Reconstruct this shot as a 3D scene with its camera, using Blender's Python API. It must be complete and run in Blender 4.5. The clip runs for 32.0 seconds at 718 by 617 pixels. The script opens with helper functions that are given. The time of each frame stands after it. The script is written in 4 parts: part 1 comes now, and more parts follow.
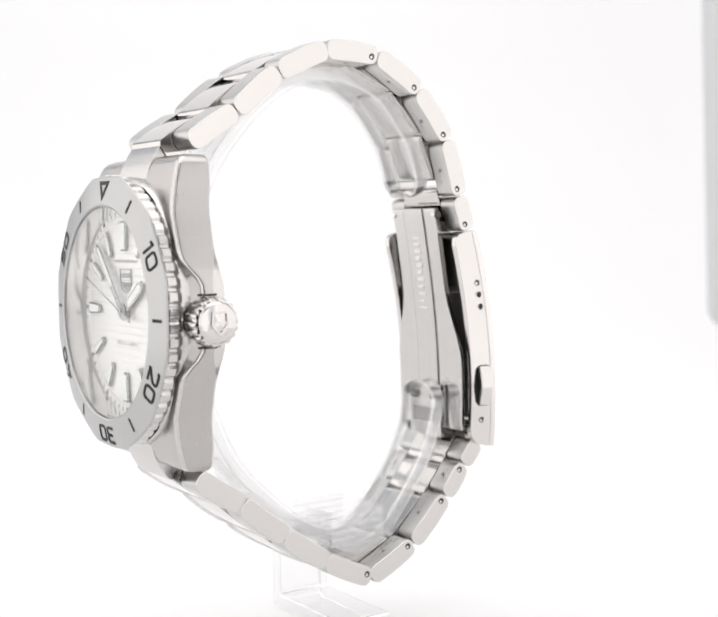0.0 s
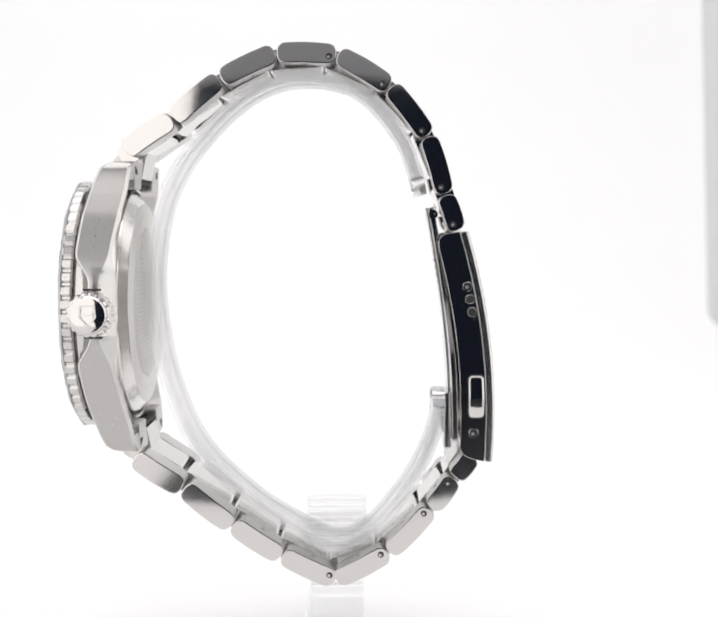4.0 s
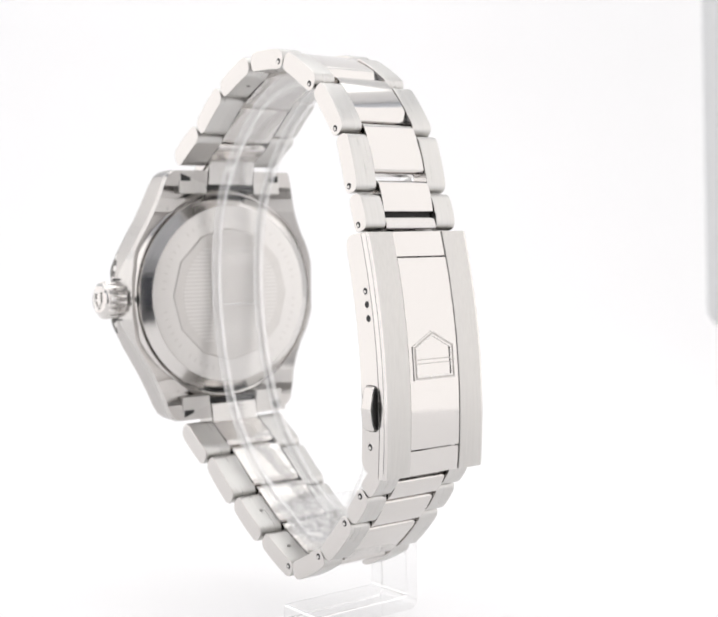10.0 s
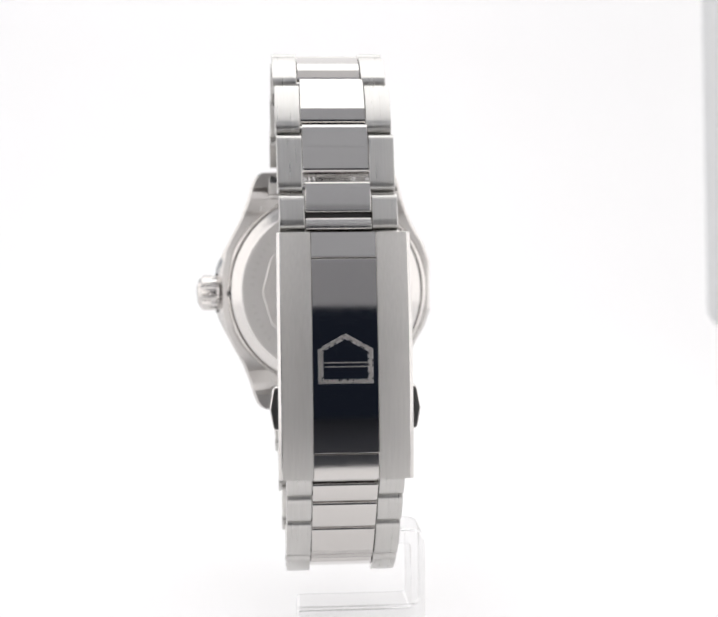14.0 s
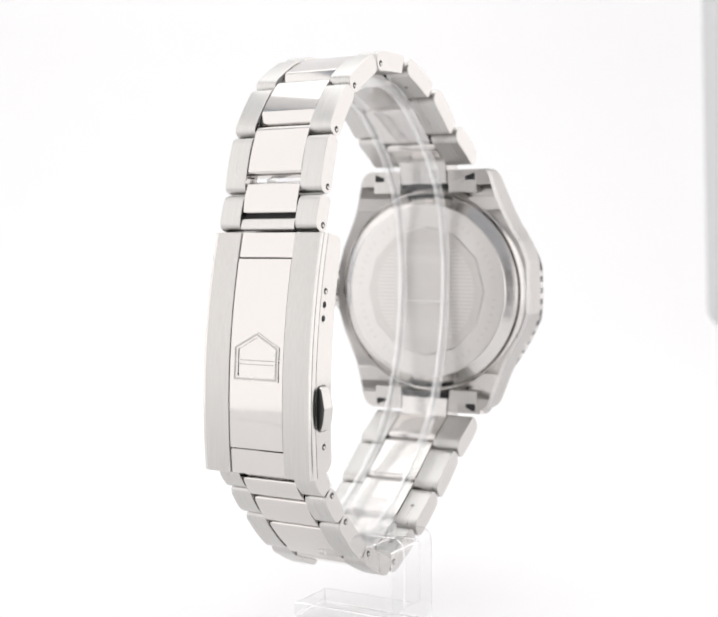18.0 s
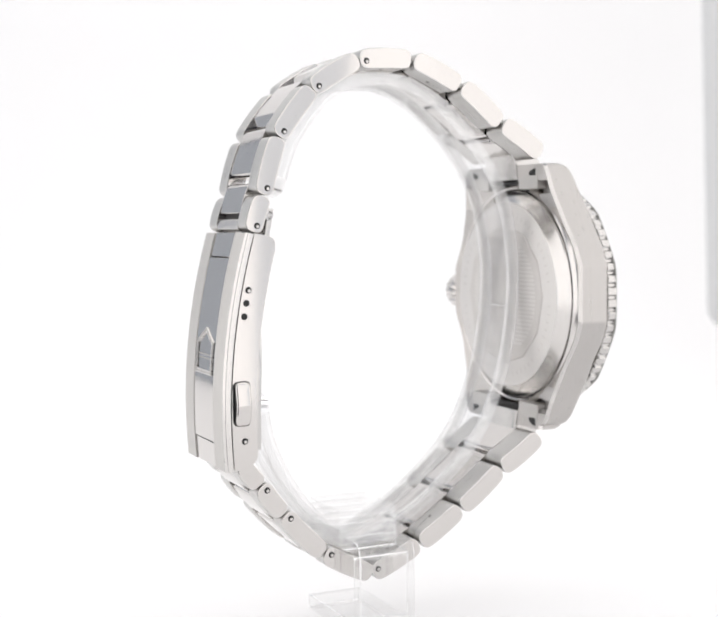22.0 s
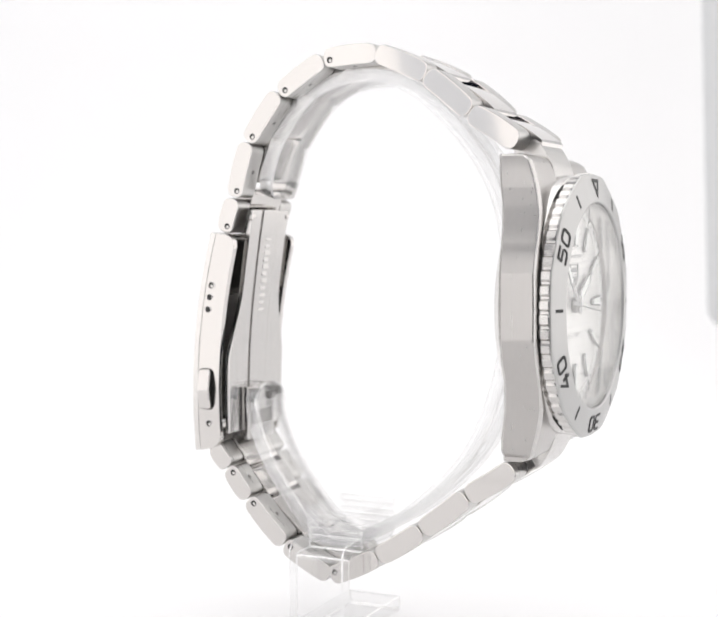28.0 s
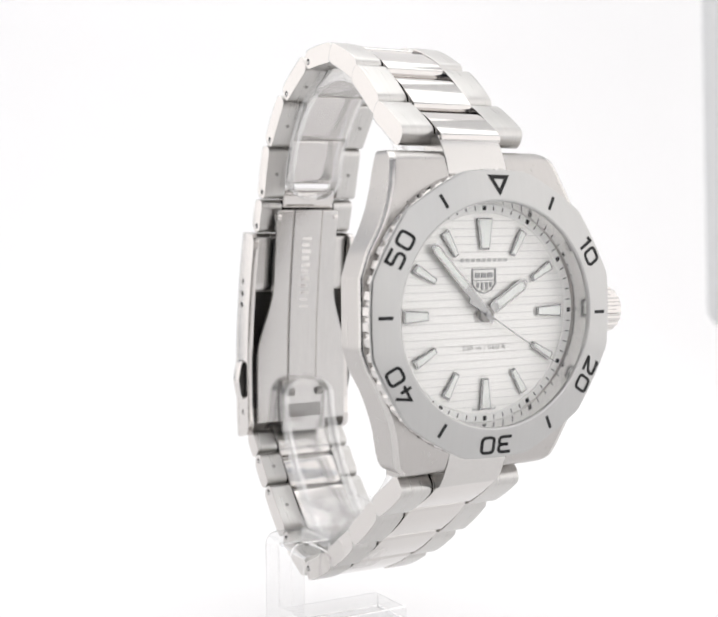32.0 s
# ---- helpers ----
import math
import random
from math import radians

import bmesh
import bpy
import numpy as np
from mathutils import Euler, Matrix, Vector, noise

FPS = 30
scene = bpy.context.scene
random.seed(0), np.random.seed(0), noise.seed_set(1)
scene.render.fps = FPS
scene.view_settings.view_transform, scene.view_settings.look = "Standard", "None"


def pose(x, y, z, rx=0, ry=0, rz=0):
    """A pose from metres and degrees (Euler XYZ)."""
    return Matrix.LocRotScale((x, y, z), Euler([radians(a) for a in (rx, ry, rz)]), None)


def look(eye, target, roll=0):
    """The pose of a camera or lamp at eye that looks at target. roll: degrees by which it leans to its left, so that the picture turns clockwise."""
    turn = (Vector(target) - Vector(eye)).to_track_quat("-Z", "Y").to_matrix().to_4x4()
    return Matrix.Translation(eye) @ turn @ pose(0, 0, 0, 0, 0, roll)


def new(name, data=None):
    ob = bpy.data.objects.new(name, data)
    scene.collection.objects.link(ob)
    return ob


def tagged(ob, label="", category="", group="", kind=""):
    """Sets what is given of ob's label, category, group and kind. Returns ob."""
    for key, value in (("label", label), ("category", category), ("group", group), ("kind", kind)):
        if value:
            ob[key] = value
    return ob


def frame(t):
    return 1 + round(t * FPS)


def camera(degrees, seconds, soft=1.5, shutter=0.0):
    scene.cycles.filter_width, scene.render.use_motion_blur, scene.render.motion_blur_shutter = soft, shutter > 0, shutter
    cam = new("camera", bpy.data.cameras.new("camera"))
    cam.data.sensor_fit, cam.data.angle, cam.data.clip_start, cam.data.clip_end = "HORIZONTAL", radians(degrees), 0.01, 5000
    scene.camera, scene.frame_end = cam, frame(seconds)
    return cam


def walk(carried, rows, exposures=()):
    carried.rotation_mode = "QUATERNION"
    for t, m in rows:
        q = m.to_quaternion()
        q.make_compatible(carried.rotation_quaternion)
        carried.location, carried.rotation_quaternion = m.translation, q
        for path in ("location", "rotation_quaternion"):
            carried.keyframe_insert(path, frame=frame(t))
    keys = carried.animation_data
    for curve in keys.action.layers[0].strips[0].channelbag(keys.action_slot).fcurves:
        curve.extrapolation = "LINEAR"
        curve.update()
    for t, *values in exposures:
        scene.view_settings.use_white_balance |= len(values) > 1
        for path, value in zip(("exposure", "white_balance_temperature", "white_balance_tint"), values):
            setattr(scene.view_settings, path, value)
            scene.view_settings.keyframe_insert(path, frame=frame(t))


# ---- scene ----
MM = 0.001
TURN_START, TURN_RATE = 304.148, -8.6035      # degrees, degrees a second
FLOOR = -46.0                                # floor height below the turning frame's origin, mm
HEAD_X, HEAD_Z = 1.4, 7.8                    # centre of the watch head, mm
EYE = (0.002717, -0.2081, (19.993 - FLOOR) * MM)

# ---- camera: stands still before the turning watch ----
cam = camera(31.94, 32.0, soft=2.0)
cam.data.dof.use_dof, cam.data.dof.focus_distance, cam.data.dof.aperture_fstop = True, 0.186, 36.0
AIM = look(EYE, (EYE[0], EYE[1] + math.cos(radians(3.72)), EYE[2] - math.sin(radians(3.72))), -0.473)
walk(cam, [(0.0, AIM), (32.0, AIM)], [(0.0, 0.0), (32.0, 0.0)])

# ---- world: a dim room behind the open front of the light tent ----
world = bpy.data.worlds.new("dim_room")
world.use_nodes = True
scene.world = world
world.node_tree.nodes["Background"].inputs[0].default_value = (0.010, 0.013, 0.022, 1)
world.node_tree.nodes["Background"].inputs[1].default_value = 1.0


# ---- materials ----
def material(name, colour, rough=0.5, metal=0.0, **more):
    m = bpy.data.materials.new(name)
    m.use_nodes = True
    b = m.node_tree.nodes["Principled BSDF"]
    b.inputs["Base Color"].default_value = (*colour, 1)
    b.inputs["Roughness"].default_value = rough
    b.inputs["Metallic"].default_value = metal
    for key, value in more.items():
        b.inputs[key.replace("_", " ")].default_value = value
    return m


def grain(m, scale, amount, bump=0.0, rough=0.0, tint=0.0, detail=4.0):
    """Fine relief and uneven gloss; scale is per metre along x, y, z of the thing."""
    t = m.node_tree
    b = t.nodes["Principled BSDF"]
    coord = t.nodes.new("ShaderNodeTexCoord")
    place = t.nodes.new("ShaderNodeMapping")
    place.inputs["Scale"].default_value = scale
    t.links.new(coord.outputs["Object"], place.inputs["Vector"])
    n = t.nodes.new("ShaderNodeTexNoise")
    n.inputs["Scale"].default_value, n.inputs["Detail"].default_value = 1.0, detail
    t.links.new(place.outputs[0], n.inputs["Vector"])
    if bump:
        k = t.nodes.new("ShaderNodeBump")
        k.inputs["Strength"].default_value, k.inputs["Distance"].default_value = bump, amount
        t.links.new(n.outputs["Fac"], k.inputs["Height"])
        t.links.new(k.outputs[0], b.inputs["Normal"])
    if rough:
        base = b.inputs["Roughness"].default_value
        r = t.nodes.new("ShaderNodeMapRange")
        r.inputs["To Min"].default_value, r.inputs["To Max"].default_value = base - rough, base + rough
        t.links.new(n.outputs["Fac"], r.inputs["Value"])
        t.links.new(r.outputs[0], b.inputs["Roughness"])
    if tint:
        c = b.inputs["Base Color"].default_value
        mix = t.nodes.new("ShaderNodeMixRGB")
        mix.inputs[1].default_value = (*[v * (1 - tint) for v in c[:3]], 1)
        mix.inputs[2].default_value = (*[min(1, v * (1 + tint)) for v in c[:3]], 1)
        t.links.new(n.outputs["Fac"], mix.inputs[0])
        t.links.new(mix.outputs[0], b.inputs["Base Color"])
    return m


def clear_sheet(name, tint, low, high, power):
    """Glass or acrylic that hardly bends the view: clear, with a gloss that grows at a slant."""
    m = bpy.data.materials.new(name)
    m.use_nodes = True
    t = m.node_tree
    t.nodes.remove(t.nodes["Principled BSDF"])
    clear, gloss, mix, slant, curve, reach = (t.nodes.new(n) for n in ("ShaderNodeBsdfTransparent", "ShaderNodeBsdfGlossy", "ShaderNodeMixShader", "ShaderNodeLayerWeight", "ShaderNodeMath", "ShaderNodeMapRange"))
    clear.inputs["Color"].default_value = (tint, tint, tint, 1)
    gloss.inputs["Roughness"].default_value = 0.02
    curve.operation, curve.inputs[1].default_value = "POWER", power
    reach.inputs["To Min"].default_value, reach.inputs["To Max"].default_value = low, high
    t.links.new(slant.outputs["Facing"], curve.inputs[0])
    t.links.new(curve.outputs[0], reach.inputs["Value"])
    t.links.new(reach.outputs[0], mix.inputs[0])
    t.links.new(clear.outputs[0], mix.inputs[1])
    t.links.new(gloss.outputs[0], mix.inputs[2])
    t.links.new(mix.outputs[0], t.nodes["Material Output"].inputs[0])
    return m


def painted_edge(name, body, mirror=0.0):
    """Acrylic edge with its gathered light put into the colour: part clear, part milky white or mirroring within."""
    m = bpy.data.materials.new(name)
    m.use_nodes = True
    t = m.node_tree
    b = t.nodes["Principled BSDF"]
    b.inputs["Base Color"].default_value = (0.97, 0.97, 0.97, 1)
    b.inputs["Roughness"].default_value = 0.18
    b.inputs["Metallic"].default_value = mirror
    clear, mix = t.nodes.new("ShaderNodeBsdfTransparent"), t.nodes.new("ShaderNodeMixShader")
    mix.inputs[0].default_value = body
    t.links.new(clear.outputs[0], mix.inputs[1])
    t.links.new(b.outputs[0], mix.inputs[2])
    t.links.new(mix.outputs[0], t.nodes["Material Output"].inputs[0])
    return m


STEEL = (0.64, 0.618, 0.60)
polished = grain(material("polished_steel", STEEL, 0.07, 1.0), (900, 900, 900), 0.0, rough=0.03)
brushed = grain(material("brushed_steel", (0.55, 0.537, 0.52), 0.42, 1.0), (3600, 3600, 90), 0.00003, bump=0.22, rough=0.08, tint=0.10)
brushed_across = grain(material("brushed_steel_across", (0.56, 0.55, 0.535), 0.30, 1.0), (3600, 160, 160), 0.00003, bump=0.22, rough=0.08, tint=0.10)
case_steel = grain(material("brushed_case_steel", (0.485, 0.468, 0.455), 0.29, 1.0), (1800, 1800, 90), 0.0, rough=0.04, tint=0.035, detail=2.0)
satin = grain(material("satin_steel", (0.60, 0.585, 0.57), 0.24, 1.0), (4000, 4000, 700), 0.00002, bump=0.08, rough=0.06, tint=0.05)
bezel_steel = grain(material("bezel_brushed_steel", (0.475, 0.473, 0.467), 0.33, 1.0), (3600, 200, 120), 0.00002, bump=0.08, rough=0.05, tint=0.04)
engraved = grain(material("engraved_steel", (0.46, 0.44, 0.42), 0.40, 1.0), (3000, 3000, 3000), 0.00001, bump=0.1, rough=0.05)
soft_polish = grain(material("softly_polished_steel", (0.68, 0.66, 0.642), 0.17, 1.0), (1500, 1500, 1500), 0.0, rough=0.04)
emblem_steel = grain(material("bright_satin_steel", (0.66, 0.642, 0.625), 0.28, 1.0), (1500, 1500, 1500), 0.0, rough=0.04)
matt_back = grain(material("satin_case_back", (0.66, 0.642, 0.626), 0.40, 1.0), (900, 900, 900), 0.00001, bump=0.05, rough=0.05, tint=0.03, detail=1.0)
medallion = grain(material("engraved_medallion", (0.60, 0.58, 0.562), 0.45, 1.0), (700, 700, 700), 0.00001, bump=0.05, rough=0.05, tint=0.05, detail=1.0)
# Darker steel, with shade put into its colour, for clasp inside, hub and pits.
shadow_metal = grain(material("shaded_inner_steel", (0.30, 0.29, 0.28), 0.45, 1.0), (2000, 2000, 2000), 0.00001, bump=0.1, rough=0.08)
# Flat near-black that stands in for the shade in holes and gaps.
hole_dark = material("hole_shade", (0.02, 0.02, 0.02), 0.7)
rehaut_steel = material("bright_rehaut_steel", (0.86, 0.85, 0.84), 0.16, 1.0)
blade_steel = grain(material("grey_blade_steel", (0.56, 0.547, 0.535), 0.15, 1.0), (1500, 1500, 300), 0.00001, bump=0.05, rough=0.05, tint=0.05)
# Near-black steel: the button recess's shade put into the colour.
recess_steel = material("shaded_recess_steel", (0.10, 0.098, 0.096), 0.35, 1.0)
black_paint = grain(material("black_lacquer", (0.012, 0.012, 0.013), 0.4, Specular_IOR_Level=0.25), (3000, 3000, 3000), 0.0, rough=0.08)
dial_white = grain(material("silver_white_dial", (0.85, 0.843, 0.82), 0.40, 0.35), (1800, 1800, 1800), 0.0, rough=0.06, tint=0.03)
groove_grey = material("dial_groove", (0.64, 0.635, 0.62), 0.5)
ring_white = grain(material("chapter_ring_white", (0.82, 0.82, 0.80), 0.45), (2000, 2000, 2000), 0.0, rough=0.05)
lume = grain(material("pale_lume", (0.84, 0.86, 0.83), 0.6), (2500, 2500, 2500), 0.0, tint=0.03)
print_grey = material("grey_print", (0.34, 0.34, 0.34), 0.5)
depth_grey = material("light_grey_print", (0.28, 0.28, 0.28), 0.5)
print_pale = material("pale_grey_print", (0.50, 0.50, 0.49), 0.5)
hand_steel = material("hand_steel", (0.36, 0.36, 0.36), 0.2, 1.0)
acrylic = clear_sheet("clear_acrylic", 0.985, 0.06, 0.5, 3.4)
# Edge light and glints of the acrylic are painted with these whiter mixes.
acrylic_edge = painted_edge("edge_light_acrylic", 0.25, 0.5)
saddle_acrylic = painted_edge("milky_saddle_acrylic", 0.22, 0.7)
saddle_rib = painted_edge("saddle_rib_acrylic", 0.45, 0.7)
rim_acrylic = painted_edge("rim_acrylic", 0.34, 0.7)
acrylic_glint = painted_edge("edge_glint_acrylic", 0.8, 0.85)
sapphire = clear_sheet("sapphire_crystal", 0.995, 0.02, 0.55, 4.0)
# The sheet's glow is added, to lighten the shadow under the watch.
paper = grain(material("glowing_sweep_sheet", (0.40, 0.398, 0.401), 0.8, Emission_Color=(1.0, 0.985, 0.99, 1.0), Emission_Strength=0.53), (25, 25, 25), 0.0003, bump=0.05, tint=0.015)
card = grain(material("pale_grey_card", (0.34, 0.35, 0.37), 0.8), (30, 30, 30), 0.0003, bump=0.05, tint=0.02)
lintel_card = grain(material("grey_card", (0.22, 0.225, 0.24), 0.8), (30, 30, 30), 0.0003, bump=0.05, tint=0.02)
wall_card = grain(material("white_wall_card", (0.90, 0.90, 0.90), 0.8), (30, 30, 30), 0.0003, bump=0.05, tint=0.02)
table_top = grain(material("dark_table", (0.03, 0.032, 0.04), 0.6), (60, 60, 60), 0.0002, bump=0.1, tint=0.1)
# Cards for unseen walls, toned to the blue-grey that the polished steel mirrors.
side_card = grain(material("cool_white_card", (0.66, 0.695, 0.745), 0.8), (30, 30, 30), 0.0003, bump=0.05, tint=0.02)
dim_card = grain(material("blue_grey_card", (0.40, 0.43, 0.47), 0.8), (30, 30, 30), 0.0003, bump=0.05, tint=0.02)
corner_card = grain(material("cool_grey_card", (0.80, 0.825, 0.86), 0.8), (30, 30, 30), 0.0003, bump=0.05, tint=0.02)
grey_board = grain(material("grey_board", (0.60, 0.605, 0.61), 0.6), (40, 40, 40), 0.0002, bump=0.05, tint=0.02)


def glowing(name, colour, strength, base=0.25):
    m = material(name, (base, base, base), 0.8)
    b = m.node_tree.nodes["Principled BSDF"]
    b.inputs["Emission Color"].default_value, b.inputs["Emission Strength"].default_value = (*colour, 1), strength
    return m


diffuser_side = glowing("lit_side_diffuser", (1.0, 0.975, 0.966), 1.16)
diffuser_front = glowing("lit_front_diffuser", (1.0, 0.975, 0.966), 1.22)
diffuser_top = glowing("lit_top_diffuser", (1.0, 0.995, 0.99), 1.75)


# ---- mesh helpers (millimetres) ----
def part(name, bm, mats, parent=None, label="", smooth=None, at=None):
    """Links a bmesh, built in millimetres, as one mesh object under its thing."""
    for v in bm.verts:
        v.co *= MM
    bmesh.ops.recalc_face_normals(bm, faces=bm.faces)
    me = bpy.data.meshes.new(name)
    bm.to_mesh(me)
    bm.free()
    for m in mats if isinstance(mats, (list, tuple)) else [mats]:
        me.materials.append(m)
    if smooth is not None:
        me.shade_smooth()
        me.set_sharp_from_angle(angle=radians(smooth))
    ob = new(name, me)
    if smooth is not None:
        even = ob.modifiers.new("even_normals", "WEIGHTED_NORMAL")
        even.keep_sharp, even.weight = True, 100
    if parent:
        ob.parent = parent
    if at:
        ob.matrix_basis = at
    if label:
        tagged(ob, label)
    return ob


def bevel(bm, width, angle=30, segments=2):
    edges = [e for e in bm.edges if len(e.link_faces) == 2 and e.calc_face_angle(0) > radians(angle)]
    if edges:
        bmesh.ops.bevel(bm, geom=edges, offset=width, segments=segments, profile=0.6, affect="EDGES", clamp_overlap=True)
    return bm


def extrude(points, x0, x1, soft=0.0, segments=2, angle=30):
    """A solid from a (y, z) outline that runs from x0 to x1."""
    bm = bmesh.new()
    a = [bm.verts.new((x0, y, z)) for y, z in points]
    b = [bm.verts.new((x1, y, z)) for y, z in points]
    bm.faces.new(a)
    bm.faces.new(b[::-1])
    for i in range(len(points)):
        j = (i + 1) % len(points)
        bm.faces.new((a[i], a[j], b[j], b[i]))
    if soft:
        bmesh.ops.recalc_face_normals(bm, faces=bm.faces)
        bevel(bm, soft, angle, segments)
    return bm


def plate(points, y0, y1, soft=0.0, segments=2):
    """A solid from an (x, z) outline that runs from y0 to y1."""
    bm = extrude([(p[0], p[1]) for p in points], y0, y1, soft, segments)
    for v in bm.verts:
        v.co = (v.co.y, v.co.x, v.co.z)
    return bm


def box(x0, x1, y0, y1, z0, z1, soft=0.0, segments=2):
    return extrude([(y0, z0), (y1, z0), (y1, z1), (y0, z1)], x0, x1, soft, segments)


def revolve(profile, steps=96, shape=None, closed=True):
    """Turns an (r, y) outline round the head's axis; shape(angle) scales the radius."""
    bm = bmesh.new()
    rings = []
    for k in range(steps):
        a = 2 * math.pi * k / steps
        rings.append([bm.verts.new((HEAD_X + (r * (shape(a, r, y) if shape else 1)) * math.sin(a), y, HEAD_Z + (r * (shape(a, r, y) if shape else 1)) * math.cos(a))) for r, y in profile])
    n = len(profile)
    for k in range(steps):
        p, q = rings[k], rings[(k + 1) % steps]
        for i in range(n if closed else n - 1):
            j = (i + 1) % n
            bm.faces.new((p[i], q[i], q[j], p[j]))
    if not closed:
        bm.faces.new([r[0] for r in rings])
        bm.faces.new([r[-1] for r in rings][::-1])
    bmesh.ops.remove_doubles(bm, verts=bm.verts, dist=0.001)
    return bm


def rounded(points, radius, steps=5):
    """An outline with its corners rounded."""
    out, n = [], len(points)
    for i in range(n):
        p, a, b = (Vector(points[k % n]) for k in (i, i - 1, i + 1))
        r = radius[i] if isinstance(radius, (list, tuple)) else radius
        da, db = (a - p), (b - p)
        if r <= 0:
            out.append(tuple(p))
            continue
        r = min(r, da.length * 0.48, db.length * 0.48) if n < 12 else r
        s, e = p + da.normalized() * r, p + db.normalized() * r
        for k in range(steps + 1):
            u = k / steps
            out.append(tuple((1 - u) ** 2 * s + 2 * u * (1 - u) * p + u * u * e))
    return out


def curve_through(points, steps=10):
    """A smooth line through a few points."""
    out, n = [], len(points)
    for i in range(n - 1):
        p = [Vector(points[max(0, min(n - 1, k))]) for k in (i - 1, i, i + 1, i + 2)]
        for k in range(steps):
            u = k / steps
            out.append(0.5 * (2 * p[1] + (p[2] - p[0]) * u + (2 * p[0] - 5 * p[1] + 4 * p[2] - p[3]) * u * u + (3 * p[1] - p[0] - 3 * p[2] + p[3]) * u ** 3))
    out.append(Vector(points[-1]))
    return out


def ribbon(line, x0, x1, half0, half1=None):
    """The (y, z) outline of a band of given half thickness along a line."""
    half1 = half0 if half1 is None else half1
    left, right = [], []
    for i, p in enumerate(line):
        d = (line[min(i + 1, len(line) - 1)] - line[max(i - 1, 0)]).normalized()
        nrm = Vector((-d.y, d.x))
        left.append(tuple(p + nrm * half0))
        right.append(tuple(p - nrm * half1))
    return left, right


def band(line, x0, x1, half, soft=0.3):
    left, right = ribbon(line, x0, x1, half)
    bm = bmesh.new()
    rows = [[bm.verts.new((x, *p)) for x, p in ((x0, l), (x1, l), (x1, r), (x0, r))] for l, r in zip(left, right)]
    for p, q in zip(rows, rows[1:]):
        for i in range(4):
            j = (i + 1) % 4
            bm.faces.new((p[i], p[j], q[j], q[i]))
    bm.faces.new(rows[0])
    bm.faces.new(rows[-1][::-1])
    bmesh.ops.recalc_face_normals(bm, faces=bm.faces)
    return bevel(bm, soft, 50, 3)


def lettering(text, size, depth=0.02, bold=0.0):
    """Flat letters of the built-in font as a bmesh in the x, z plane, centred."""
    cu = bpy.data.curves.new("letters", "FONT")
    cu.body, cu.size, cu.align_x, cu.align_y = text, size, "CENTER", "CENTER"
    cu.extrude, cu.resolution_u, cu.offset = depth, 3, bold
    ob = bpy.data.objects.new("letters", cu)
    me = ob.to_mesh()
    bm = bmesh.new()
    bm.from_mesh(me)
    ob.to_mesh_clear()
    bpy.data.objects.remove(ob)
    bpy.data.curves.remove(cu)
    xs, ys = [v.co.x for v in bm.verts], [v.co.y for v in bm.verts]
    cx, cy = (min(xs) + max(xs)) / 2, (min(ys) + max(ys)) / 2
    for v in bm.verts:
        v.co = (v.co.x - cx, -v.co.z, v.co.y - cy)
    return bm


def on_head(bm, radius, clock, y):
    """Sets a bmesh made round the origin at a radius and a clock angle on the head."""
    m = Matrix.Translation((HEAD_X, y, HEAD_Z)) @ Matrix.Rotation(radians(clock), 4, "Y") @ Matrix.Translation((0, 0, radius))
    bmesh.ops.transform(bm, matrix=m, verts=bm.verts)
    return bm


def join(*bms):
    me = bpy.data.meshes.new("joined")
    out = bmesh.new()
    for b in bms:
        b.to_mesh(me)
        out.from_mesh(me)
        b.free()
    bpy.data.meshes.remove(me)
    return out


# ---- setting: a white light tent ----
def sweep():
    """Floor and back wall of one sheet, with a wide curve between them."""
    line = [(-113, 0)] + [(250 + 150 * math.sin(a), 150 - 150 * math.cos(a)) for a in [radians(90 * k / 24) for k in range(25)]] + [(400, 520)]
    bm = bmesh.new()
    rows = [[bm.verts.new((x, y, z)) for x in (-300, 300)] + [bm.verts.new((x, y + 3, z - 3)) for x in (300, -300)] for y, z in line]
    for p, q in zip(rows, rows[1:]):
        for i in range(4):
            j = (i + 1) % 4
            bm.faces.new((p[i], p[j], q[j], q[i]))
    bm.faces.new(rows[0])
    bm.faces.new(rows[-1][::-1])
    return tagged(part("floor", bm, paper, smooth=60), "white sweep with an added glow, curving up into backdrop", "backdrop", kind="structure")


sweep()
# Left wall is toned darker for the blue-grey band mirrored in the clasp.
tagged(part("wall_left", box(-308, -303, -214, 400, -4, 500), dim_card), "side wall of light tent, toned cool grey for its reflection", "wall", kind="structure")
tagged(part("wall_right", box(303, 308, -214, 400, -4, 500), side_card), "side wall of light tent, toned cool white for its reflection", "wall", kind="structure")
tagged(part("ceiling", box(-308, 308, -220, 400, 503, 508), wall_card), "white card ceiling of light tent", "ceiling", kind="structure")
for x, end in ((-1, 230), (1, 392)):
    tagged(part("softbox", box(*sorted((x * 296, x * 302.5)), -213, end, 0.5, 460, 2), diffuser_side), "lit white softbox on side wall", "softbox", group="softboxes of the tent")
tagged(part("softbox", box(-240, 240, -120, 385, 496, 502.5, 2), diffuser_top), "lit white softbox under the ceiling", "softbox", group="softboxes of the tent")


